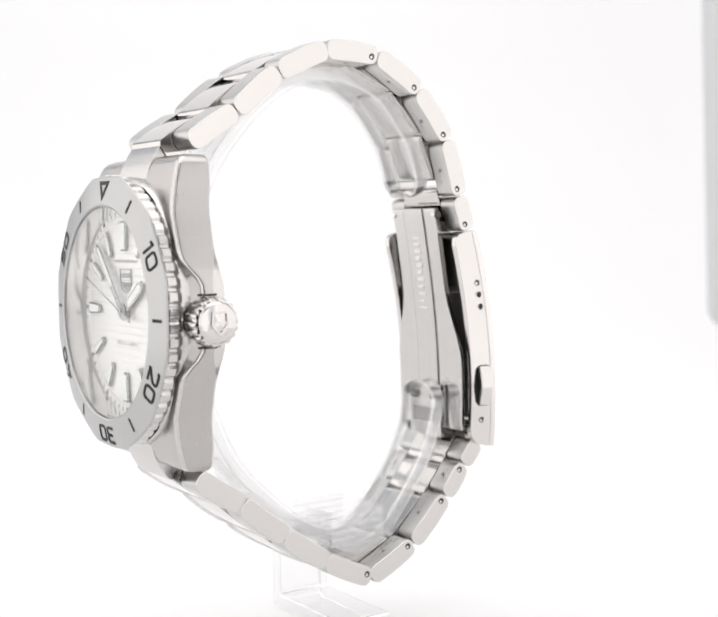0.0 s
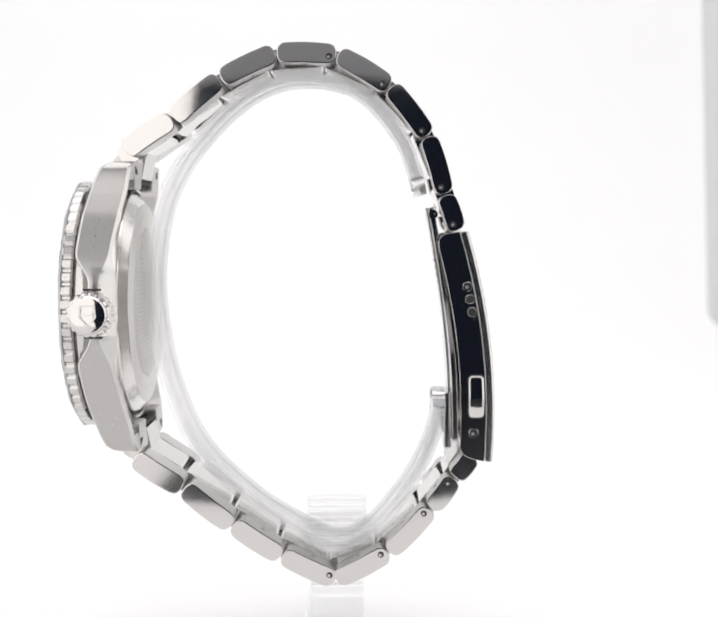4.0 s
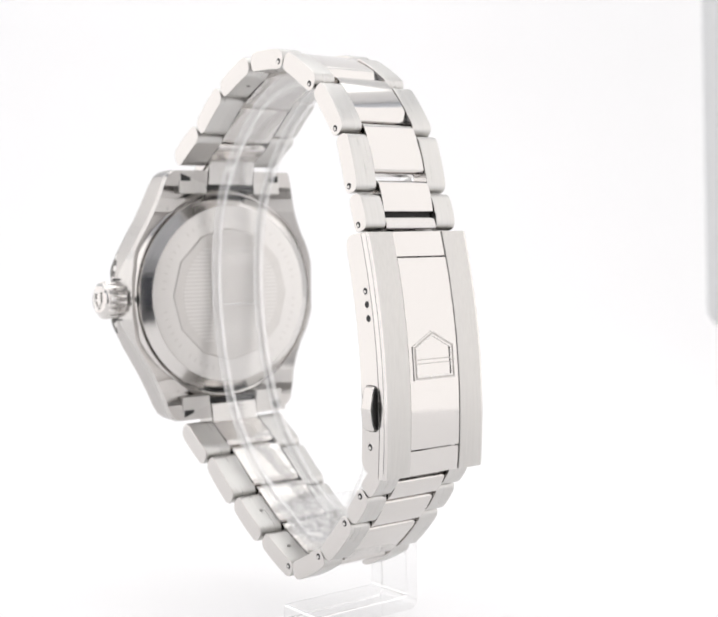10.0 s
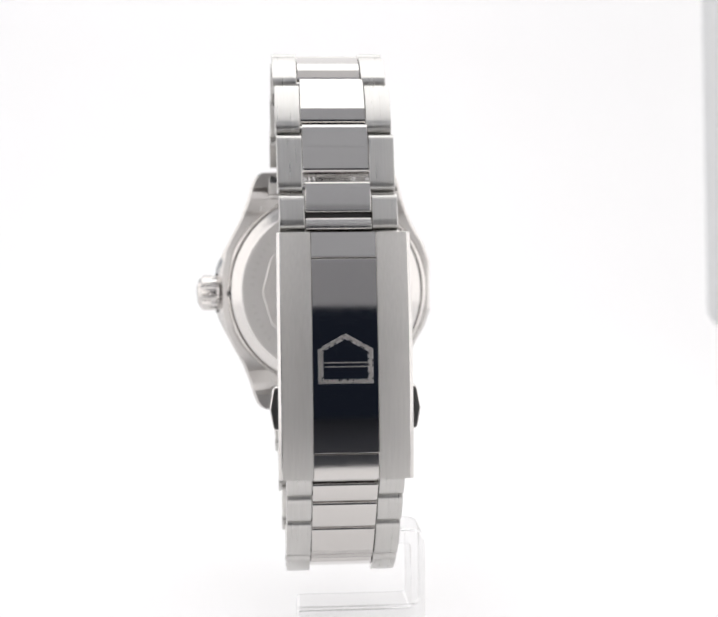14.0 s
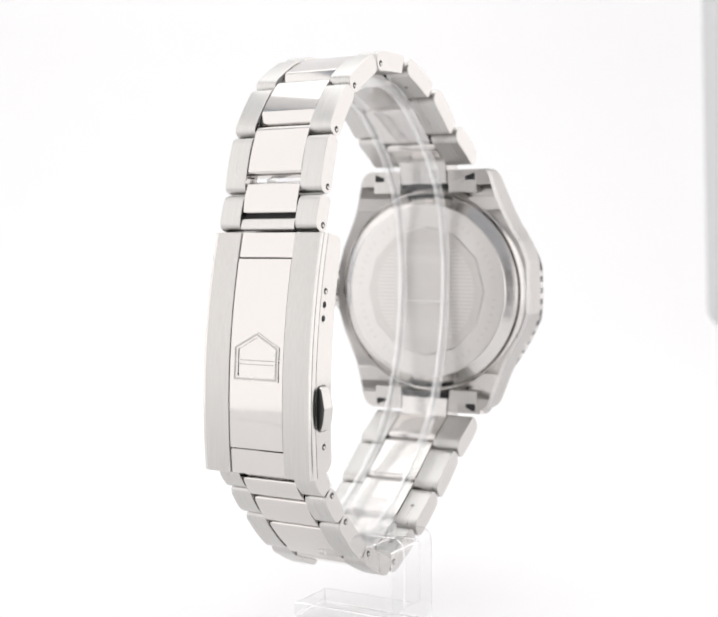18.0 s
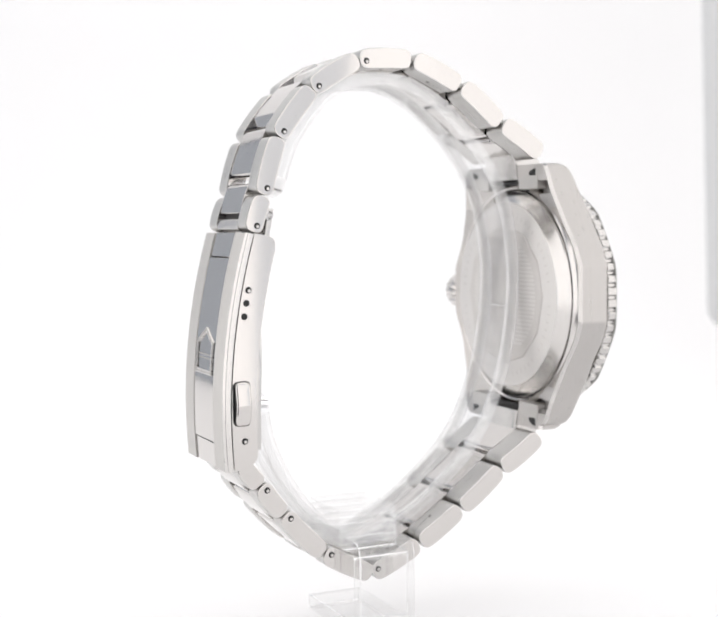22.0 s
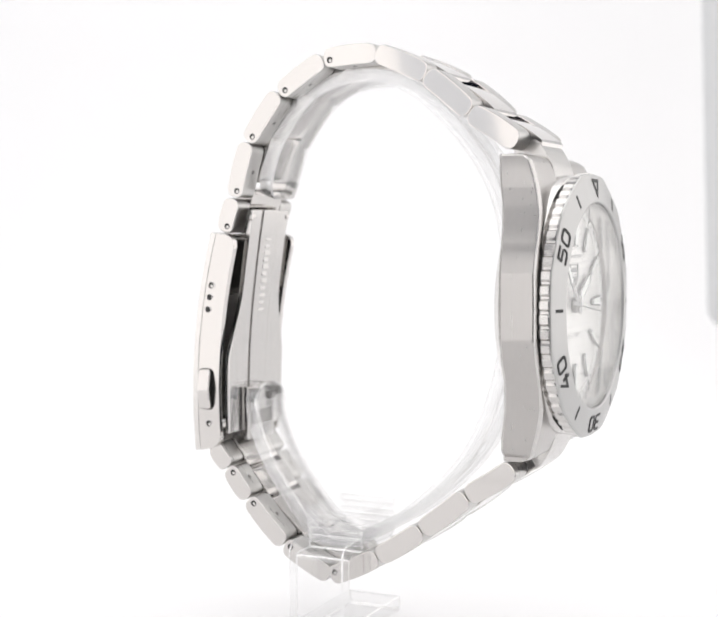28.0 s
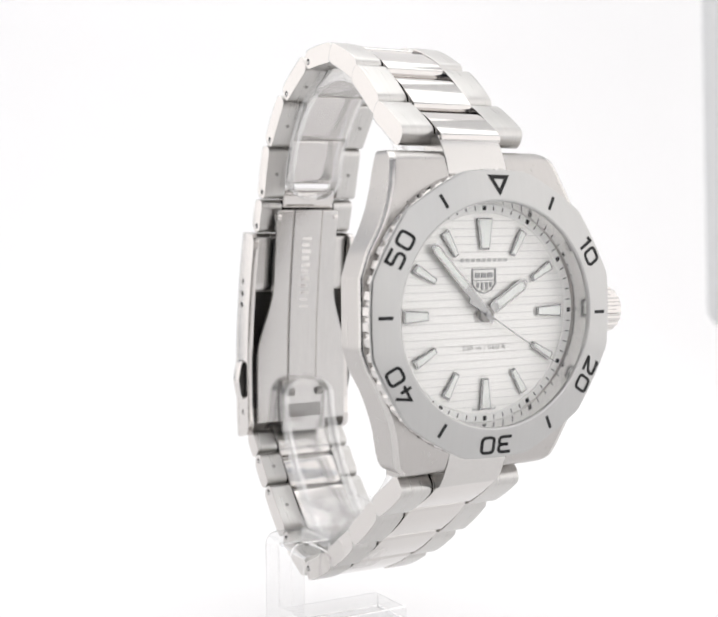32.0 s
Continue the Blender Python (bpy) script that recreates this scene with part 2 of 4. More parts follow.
SLOT, SLOT_X = 64, 12.0                      # half width and middle of the gap before which the camera stands, mm
for name, x0, x1 in (("wall_front_left", -186, SLOT_X - SLOT), ("wall_front_right", SLOT_X + SLOT, 186)):
    tagged(part(name, box(x0, x1, -219, -215, -4, 285), diffuser_front), "lit white front diffuser beside camera gap", "wall", kind="structure")
# Unseen corner panels, added for the cool strip mirrored in the clasp.
for name, x0, x1 in (("wall_corner_left", -246, -187), ("wall_corner_right", 187, 246)):
    tagged(part(name, box(x0, x1, -219, -215, -4, 285), corner_card), "cool grey card added in front corner for its reflection", "wall", kind="structure")
for name, x0, x1 in (("wall_end_left", -300, -247), ("wall_end_right", 247, 300)):
    tagged(part(name, box(x0, x1, -219, -215, -4, 285), diffuser_front), "lit white front diffuser at tent corner", "wall", kind="structure")
# Unseen aprons, added so the clasp mirrors white; they share the sheet's glow.
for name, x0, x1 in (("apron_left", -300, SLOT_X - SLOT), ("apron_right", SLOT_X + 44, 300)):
    tagged(part(name, box(x0, x1, -214, -117, -3.5, -0.5), paper), "glowing white apron added before the tent floor for its reflection", "paper", kind="structure")
# Unseen grey cards, added for the darker bands mirrored in links and clasp.
tagged(part("wall_front_upper", box(SLOT_X - SLOT, SLOT_X + SLOT, -219, -215, 158, 285), card), "grey card added over camera gap for its reflection", "wall", kind="structure")
tagged(part("wall_front_lintel", box(SLOT_X - SLOT, SLOT_X + SLOT, -219, -215, 112, 158), lintel_card), "grey card strip added over camera gap for its reflection", "wall", kind="structure")
tagged(part("wall_front_top", box(-300, 300, -219, -215, 286, 500), card), "grey card added across upper tent front for its reflection", "wall", kind="structure")
tagged(part("table", box(-340, 340, -330, 420, -34, -4, 3), table_top), "dark matt table under light tent", "table", kind="structure")
board = box(0, 123, 0, 18, 0, 470, 9, 5)
bmesh.ops.rotate(board, cent=(0, 0, 0), matrix=Matrix.Rotation(radians(-1.6), 3, "Y"), verts=board.verts)
bmesh.ops.translate(board, vec=(133.5, 250, 27.0), verts=board.verts)
tagged(part("side_board", board, grey_board, smooth=40), "pale grey rounded board standing at the tent's side", "board", kind="structure")


# ---- the watch ----
watch = tagged(new("wrist_watch"), "steel diving watch with white dial, closed on clear stand", "watch")
stand = tagged(new("watch_stand"), "clear acrylic C-shaped watch stand on white floor", "watch stand")


def case():
    """The middle case, lofted from lug to lug: brushed flanks that round over into the lug tops, polished back chamfers."""
    def lerp(table, u):
        for (a, p), (b, q) in zip(table, table[1:]):
            if u <= b:
                return p + (q - p) * max(0, (u - a)) / (b - a)
        return table[-1][1]
    wide = [(0, 20.2), (4.7, 20.2), (4.9, 20.13), (8, 19.05), (11, 17.2), (14, 15.8), (17, 14.7), (20, 13.9), (21.5, 13.4), (22.2, 12.8), (22.6, 12.0)]
    crown_wide = [(0, 21.3), (3.6, 21.3), (4.6, 21.1), (6.0, 20.5), (8, 19.5), (11, 17.9), (14, 16.3), (17, 15.1), (20, 14.2), (21.5, 13.6), (22.2, 12.9), (22.6, 12.1)]
    front = [(0, -39.35), (6, -39.3), (8.4, -39.2), (13.6, -38.8), (17, -38.0), (20, -37.0), (21.6, -36.3), (22.2, -35.6), (22.6, -34.6)]
    back = [(0, -34.3), (5.8, -34.3), (9.8, -34.0), (15, -33.2), (18.5, -32.4), (22.6, -31.9)]

    def section(bm, u, inner, sides):
        if inner == 0.0 and abs(u) < 15.2:
            inner = math.sqrt(15.2 ** 2 - u * u)
        a = abs(u)
        f, b = lerp(front, a), lerp(back, a)
        rows = []
        for s in sides:
            w = lerp(crown_wide, a) if s > 0 else lerp(wide, abs(u - 0.7) if a < 14 else a - 0.7 * (u > 0) + 0.7 * (u < 0))
            ease = max(0.0, 1 - max(0, a - 4.2) / 4.6)
            ease = ease * ease * (3 - 2 * ease) if s > 0 else 0.0
            ff, bb = f + 2.4 * ease, b + 0.9 * ease
            r = 0.75 + 0.45 * min(1, max(0, (a - 8) / 8))
            arc = [(w - r + r * math.cos(q), ff - 0.62 * math.sin(q)) for q in [radians(90 * k / 5) for k in range(6)]]
            pts = [(inner, -36.2 if a < 19.5 else b + 0.3), (w - 0.55 - 0.9 * ease, bb), (w, b - 0.5 - 1.0 * ease)] + arc + [(max(w - 3.6, inner + 0.1), f - 0.68), (inner, f - 0.70)]
            rows.append([bm.verts.new((HEAD_X + s * x, y, HEAD_Z + u)) for x, y in pts])
        return rows

    def loft(us, inner, sides=(-1, 1)):
        bm = bmesh.new()
        secs = [section(bm, u, inner, sides) for u in us]
        n = len(secs[0][0])
        for p, q in zip(secs, secs[1:]):
            for a, b in zip(p, q):
                for i in range(n - 1):
                    f = bm.faces.new((a[i], b[i], b[i + 1], a[i + 1]))
                    f.material_index = 1 if i == 1 or 4 <= i <= 6 else 0
                bm.faces.new((a[n - 1], b[n - 1], b[0], a[0]))
        for s in (secs[0], secs[-1]):
            for a in s:
                bm.faces.new(a)
        return bm
    side = [0, 1.8, 3.6, 4.6, 5.65, 5.85, 7, 8, 9, 10, 11, 12.5, 14.0, 15.0, 15.21, 16, 17.6]
    mid = sorted(set([-u for u in side[:0:-1]] + side + [5.4, -4.0, -4.2]))
    lug = [17.6, 18.2, 19.0, 19.8, 20.6, 21.2, 21.6, 21.9, 22.2, 22.4, 22.6]
    bm = loft(mid, 0.0)
    bmesh.ops.remove_doubles(bm, verts=bm.verts, dist=0.002)
    middle = part("case", bm, [case_steel, satin], watch, "brushed steel middle case with rounded edges", 34)
    for us in (lug, [-u for u in reversed(lug)]):
        for s in (-1, 1):
            part("lug", loft(us, 5.0, (s,)), [case_steel, satin], middle, "rounded brushed steel lug", 34)


BEZEL_SLOPE = math.atan2(0.72, 3.8)
BEZEL_TURN = 0.8                             # degrees that the bezel stands off the hour


def on_bezel(bm, radius, clock):
    """Lays a flat mark on the sloping face of the bezel."""
    bmesh.ops.rotate(bm, cent=(0, 0, 0), matrix=Matrix.Rotation(-BEZEL_SLOPE, 3, "X"), verts=bm.verts)
    return on_head(bm, radius, clock + BEZEL_TURN, -42.92 + (radius - 15.9) * math.tan(BEZEL_SLOPE))


def stroke(points, wide, y0, y1):
    """A flat line of even width through (x, z) points."""
    p = [Vector(q) for q in points]
    left, right = [], []
    for i, q in enumerate(p):
        a = (q - p[i - 1]).normalized() if i else (p[1] - q).normalized()
        b = (p[i + 1] - q).normalized() if i < len(p) - 1 else a
        m = (Vector((-a.y, a.x)) + Vector((-b.y, b.x))).normalized()
        k = wide / 2 / max(0.5, m.dot(Vector((-a.y, a.x))))
        left.append(q + m * k)
        right.append(q - m * k)
    bm = bmesh.new()
    rows = [[bm.verts.new((c.x, y, c.y)) for c, y in ((l, y0), (r, y0), (r, y1), (l, y1))] for l, r in zip(left, right)]
    for a, b in zip(rows, rows[1:]):
        for i in range(4):
            bm.faces.new((a[i], a[(i + 1) % 4], b[(i + 1) % 4], b[i]))
    bm.faces.new(rows[0])
    bm.faces.new(rows[-1][::-1])
    return bm


def numeral(word):
    """Wide squarish figures drawn with one even stroke."""
    w, h = 0.98, 1.10
    def soft(points, closed=False):
        r = 0.62
        q = rounded(points, r if closed else [0] + [r] * (len(points) - 2) + [0], 4)
        return q + [q[0], q[1]] if closed else q
    shapes = {
        "0": [soft([(-w, -h), (w, -h), (w, h), (-w, h)], True)],
        "1": [[(0.35, -h - 0.2), (0.35, h + 0.2)], [(0.35, h), (-0.35, h - 0.25)]],
        "2": [soft([(-w, h - 0.35), (-w, h), (w, h), (w, 0.1), (-w, -h)]), [(-w - 0.1, -h), (w + 0.15, -h)]],
        "3": [soft([(-w, h), (w, h), (w, 0), (-0.5, 0)]), soft([(-0.5, 0), (w, 0), (w, -h), (-w, -h)])],
        "4": [[(0.45, -h - 0.2), (0.45, 0.35)], [(0.15, h + 0.2), (-w - 0.1, -0.5), (w + 0.15, -0.5)]],
        "5": [[(w, h), (-w, h), (-w, 0.15)], soft([(-w, 0.15), (w, 0.15), (w, -h), (-w, -h)])]}
    bms = []
    for c, dx in zip(word, (-1.42, 1.42)):
        for line in shapes[c]:
            bms.append(stroke([(x + dx * (0.8 if word == "10" else 1), z) for x, z in line], 0.42, -0.05, 0.03))
    return join(*bms)


def turned_slit(a):
    """A short dark strip that stands in for the shaded slit under the grip ring."""
    bm = box(-0.46, 0.46, -40.2, -39.95, 19.6, 19.88)
    bmesh.ops.rotate(bm, cent=(0, 0, 0), matrix=Matrix.Rotation(radians(a + 1.25), 3, "Y"), verts=bm.verts)
    return bm


def bezel():
    def twelve(a, r, y):
        if r < 18.5:
            return 1.0
        d = (a + math.pi / 12) % (math.pi / 6) - math.pi / 12
        return 0.4 + 0.6 * 1.02 * math.cos(math.pi / 12) / math.cos(d)
    face = revolve([(15.45, -42.4), (15.55, -42.8), (15.8, -42.93), (19.7, -42.20), (19.98, -41.98), (20.02, -41.8), (19.2, -41.7), (15.75, -41.7)], 180, twelve)
    b = part("bezel", face, bezel_steel, watch, "brushed steel twelve-sided diving bezel", 30)
    # coin edge: sixty scalloped teeth under the face
    bm = bmesh.new()
    steps = 60
    rings = []
    for k in range(steps):
        for off, r in ((0.0, 19.68), (0.14, 19.70), (0.30, 20.02), (0.80, 20.02), (0.96, 19.70)):
            a = 2 * math.pi * (k + off) / steps
            rings.append([bm.verts.new((HEAD_X + rr * math.sin(a), y, HEAD_Z + rr * math.cos(a))) for rr, y in ((16.0, -41.9), (r * 0.995, -41.8), (r, -41.6), (r, -40.4), (r * 0.985, -40.12), (16.0, -40.12))])
    for k in range(len(rings)):
        p, q = rings[k], rings[(k + 1) % len(rings)]
        for i in range(6):
            j = (i + 1) % 6
            bm.faces.new((p[i], q[i], q[j], p[j]))
    part("grip_ring", bm, satin, b, "polished scalloped grip edge", 20)
    part("seat_ring", revolve([(15.8, -40.12), (19.0, -40.12), (19.15, -40.0), (19.6, -39.6), (19.75, -38.8), (19.75, -36.6), (15.8, -36.6)], 120), satin, b, smooth=30)
    for clock in (30, 150, 210, 330):
        part("bezel_gap_shade", on_head(join(*[turned_slit(a) for a in (-5, -2.5, 0, 2.5)]), 0, clock, 0), hole_dark, b)
    # black marks
    for hour in (1, 3, 5, 7, 9, 11):
        part("minute_mark", on_bezel(box(-0.24, 0.24, -0.03, 0.05, -1.05, 1.05, 0.02, 1), 17.75, hour * 30), black_paint, b)
    for hour, word in ((2, "10"), (4, "20"), (6, "30"), (8, "40"), (10, "50")):
        part("numeral", on_bezel(numeral(word), 17.95, hour * 30), black_paint, b)
    tri = [(-1.75, 1.35), (1.75, 1.35), (0, -1.55)]
    hole = [(-0.85, 0.80), (0.85, 0.80), (0, -0.58)]
    bm = bmesh.new()
    o = [[bm.verts.new((x, y, z)) for x, z in pts] for y in (-0.05, 0.02) for pts in (tri, hole)]
    for i in range(3):
        j = (i + 1) % 3
        bm.faces.new((o[0][i], o[0][j], o[1][j], o[1][i]))
        bm.faces.new((o[2][i], o[2][j], o[3][j], o[3][i]))
        bm.faces.new((o[0][i], o[0][j], o[2][j], o[2][i]))
        bm.faces.new((o[1][i], o[1][j], o[3][j], o[3][i]))
    part("triangle_mark", on_bezel(bm, 17.8, 0), black_paint, b, "black triangle outline")
    return b


DIAL = -39.0


def widened(bm):
    bmesh.ops.scale(bm, vec=(1.2, 1, 0.86), verts=bm.verts)
    return bm


def dial():
    # the disc: raised horizontal bands with narrow grooves between them
    bm = bmesh.new()
    rad, n = 14.05, 26
    pitch = 2 * rad / n
    for k in range(n):
        lo, hi = -rad + k * pitch, -rad + (k + 1) * pitch - 0.12
        def rim(z):
            return math.sqrt(max(0.0, rad * rad - z * z))
        zs = [lo + (hi - lo) * i / 4 for i in range(5)]
        out = [(rim(z), z) for z in zs] + [(-rim(z), z) for z in reversed(zs)]
        out = [p for i, p in enumerate(out) if p != out[i - 1]]
        sub = plate(out, 0.0, -0.14)
        for v in sub.verts:
            v.co.y += 0.07 * (1 if v.co.y < -0.05 else 0) * (v.co.z - lo) / (hi - lo)
            v.co += Vector((HEAD_X, DIAL, HEAD_Z))
        bm = join(bm, sub)
    d = part("dial", bm, dial_white, watch, "white silvered dial with horizontal grooves")
    part("dial_plate", revolve([(0.01, DIAL - 0.02), (14.6, DIAL - 0.02), (14.6, DIAL + 0.4), (0.01, DIAL + 0.4)], 72), groove_grey, d)
    # hour markers: steel frames with lume in them
    for hour in range(12):
        ln, w0, w1, r = {0: (4.4, 1.5, 2.55, 11.1), 3: (4.3, 1.2, 1.85, 11.05), 6: (4.4, 1.05, 1.85, 11.25), 9: (4.0, 1.25, 1.85, 11.25)}.get(hour, (3.9, 0.85, 1.4, 11.25))
        quad = [(-w0 / 2, -ln / 2), (w0 / 2, -ln / 2), (w1 / 2, ln / 2), (-w1 / 2, ln / 2)]
        inner = [(x * (1 - 0.56 / w1), z * (1 - 0.56 / ln)) for x, z in quad]
        m = part("hour_marker", on_head(plate(quad, -0.52, 0.0, 0.1, 1), r, hour * 30, DIAL - 0.12), hand_steel, d)
        part("lume_plot", on_head(plate(inner, -0.57, -0.42), r, hour * 30, DIAL - 0.12), lume, d)
    # shield badge: plain outline, no lettering
    shield = [(-2.0, 1.7), (2.0, 1.7), (2.0, -0.5), (1.2, -1.35), (0, -1.8), (-1.2, -1.35), (-2.0, -0.5)]
    small = [(x * 0.92, z * 0.92) for x, z in shield]
    bm = bmesh.new()
    o = [[bm.verts.new((x, y, z)) for x, z in pts] for y in (-0.2, 0.0) for pts in (shield, small)]
    for i in range(7):
        j = (i + 1) % 7
        for a, b in ((0, 1), (2, 3), (0, 2), (1, 3)):
            bm.faces.new((o[a][i], o[a][j], o[b][j], o[b][i]))
    bars = [box(-1.45, -0.65, -0.14, 0, 0.45, 1.15), box(-0.4, 0.4, -0.14, 0, 0.45, 1.15), box(0.65, 1.45, -0.14, 0, 0.45, 1.15), box(-1.9, 1.9, -0.14, 0, 0.02, 0.14), box(-1.2, -0.85, -0.14, 0, -0.95, -0.2), box(-0.45, -0.1, -0.14, 0, -1.25, -0.2), box(0.3, 0.65, -0.14, 0, -1.25, -0.2), box(0.95, 1.3, -0.14, 0, -0.9, -0.2)]
    part("badge", on_head(join(bm, *bars), 4.55, 0, DIAL - 0.1), print_grey, d, "grey shield badge outline")
    # the model line as plain bars, the depth rating as letters
    part("print_bar", on_head(join(*[box(x - 0.31, x + 0.31, -0.02, 0.02, -0.24, 0.24) for x in [-3.6 + 0.9 * k for k in range(9)]]), 7.45, 0, DIAL - 0.15), print_pale, d)
    part("depth_print", on_head(widened(lettering("200 m / 660 ft", 1.08, 0.01, -0.018)), -4.75, 0, DIAL - 0.16), depth_grey, d)
    part("foot_print", on_head(lettering("SWISS       MADE", 0.55, 0.01), -13.4, 0, DIAL - 0.16), print_grey, d)
    # chapter ring with minute marks
    c = part("chapter_ring", revolve([(14.0, DIAL - 0.22), (14.1, DIAL - 0.32), (15.2, DIAL - 0.32), (15.22, DIAL + 0.1), (14.0, DIAL + 0.1)], 120), ring_white, watch, "flat white minute ring", 30)
    part("rehaut", revolve([(15.23, DIAL - 0.30), (15.44, -42.42), (15.7, -42.42), (15.7, DIAL + 0.1), (15.23, DIAL + 0.1)], 120), rehaut_steel, watch, "polished steel wall round the minute ring", 30)
    for k in range(60):
        w, h = (0.30, 0.32) if k % 5 == 0 else (0.075, 0.30)
        part("minute_dash", on_head(box(-w, w, -0.02, 0.02, -h, h), 14.68, k * 6, DIAL - 0.34), black_paint, c)
    part("crystal", revolve([(0.01, -42.75), (15.2, -42.75), (15.42, -42.6), (15.42, -42.35), (0.01, -42.35)], 96, closed=True), sapphire, watch, "clear flat sapphire crystal", 30).visible_shadow = False


def hand(name, outline, y, clock, inner=None, label=""):
    h = part(name, plate(outline, -0.09, 0.09, 0.03, 1), hand_steel, watch, label, at=pose(HEAD_X * MM, y * MM, HEAD_Z * MM, 0, clock, 0))
    if inner:
        part("lume_strip", plate(inner, -0.13, 0.05), lume, h)
    return h


def dial_pointers():
    hour = [(-0.35, -1.2), (0.35, -1.2), (0.5, 1.1), (0.88, 1.6), (0.88, 7.1), (0.45, 8.1), (-0.45, 8.1), (-0.88, 7.1), (-0.88, 1.6), (-0.5, 1.1)]
    hand("hour_hand", hour, DIAL - 0.72, 58.0, [(-0.52, 2.3), (0.52, 2.3), (0.52, 6.9), (0.26, 7.45), (-0.26, 7.45), (-0.52, 6.9)], "steel hour hand with pale lume")
    minute = [(-0.4, -1.5), (0.4, -1.5), (0.55, 1.0), (0.55, 4.6), (0.68, 4.8), (0.68, 12.3), (0.38, 13.1), (-0.38, 13.1), (-0.68, 12.3), (-0.68, 4.8), (-0.55, 4.6), (-0.55, 1.0)]
    hand("minute_hand", minute, DIAL - 0.98, -42.4, [(-0.38, 5.1), (0.38, 5.1), (0.38, 12.1), (0.2, 12.6), (-0.2, 12.6), (-0.38, 12.1)], "steel minute hand with pale lume")
    second = [(-0.28, -3.6), (0.28, -3.6), (0.2, -1.0), (0.08, 0), (0.05, 13.6), (-0.05, 13.6), (-0.08, 0), (-0.2, -1.0)]
    s = hand("second_hand", second, DIAL - 1.22, 0, None, "thin steel seconds hand")
    part("hand_hub", revolve([(0.01, DIAL - 1.42), (0.35, DIAL - 1.42), (0.5, DIAL - 1.32), (0.5, DIAL - 1.1), (0.01, DIAL - 1.1)], 24), hand_steel, watch, smooth=40)
    # Dark ring put in for the shadow round the hub.
    part("hub_shade_ring", revolve([(0.01, DIAL - 1.06), (1.0, DIAL - 1.06), (1.15, DIAL - 0.95), (1.15, DIAL - 0.1), (0.01, DIAL - 0.1)], 28), shadow_metal, watch, smooth=40)
    return s


def turned_x(profile, steps, cy, cz, shape=None):
    """Turns an (r, x) outline round an axis along x."""
    bm = bmesh.new()
    rings = []
    for k in range(steps):
        a = 2 * math.pi * k / steps
        rings.append([bm.verts.new((x, cy + r * (shape(k) if shape and r > 3.15 else 1) * math.sin(a), cz + r * (shape(k) if shape and r > 3.15 else 1) * math.cos(a))) for r, x in profile])
    for k in range(steps):
        p, q = rings[k], rings[(k + 1) % steps]
        for i in range(len(profile) - 1):
            bm.faces.new((p[i], q[i], q[i + 1], p[i + 1]))
    bmesh.ops.remove_doubles(bm, verts=bm.verts, dist=0.001)
    return bm


def crown():
    cy, cz = -36.75, HEAD_Z - 0.35
    e = HEAD_X + 20.7
    c = part("crown", turned_x([(0.001, e - 2), (2.4, e - 2), (2.4, e - 0.3), (3.0, e - 0.2), (3.4, e + 0.3), (3.4, e + 2.95), (3.25, e + 3.3), (2.85, e + 3.45), (2.75, e + 3.7), (2.55, e + 3.9), (2.2, e + 3.98), (0.001, e + 4.05)], 108, cy, cz, lambda k: 1.0 if k % 6 in (1, 2, 3) else 0.945), polished, watch, "fluted polished screw-down crown", 30)
    sh = [(-1.5, -1.15), (-1.5, 1.15), (0.35, 1.3), (1.8, 0.0), (0.35, -1.3)]
    ins = [(a * 0.78, b * 0.78) for a, b in sh]
    bm = bmesh.new()
    o = [[bm.verts.new((x, cy + b, cz - a)) for a, b in pts] for x in (e + 4.2, e + 3.9) for pts in (sh, ins)]
    for i in range(5):
        j = (i + 1) % 5
        for a, b in ((0, 1), (2, 3), (0, 2), (1, 3)):
            bm.faces.new((o[a][i], o[a][j], o[b][j], o[b][i]))
    bar = box(e + 3.9, e + 4.2, cy - 0.95, cy + 0.95, cz - 0.15, cz + 0.12)
    part("crown_badge", join(bm, bar), emblem_steel, c, "raised shield outline")
    for k in (-1, 1):
        # Dark strips painted for the shade in the recess round the crown.
        part("crown_gap_shade", box(HEAD_X + 20.9, HEAD_X + 21.33, cy - 1.3, cy + 1.4, *sorted((cz + k * 3.42, cz + k * 3.72))), hole_dark, c)
    part("crown_tube", turned_x([(0.001, e - 3), (2.9, e - 3), (2.9, e - 0.9), (0.001, e - 0.9)], 32, cy, cz), hole_dark, c)


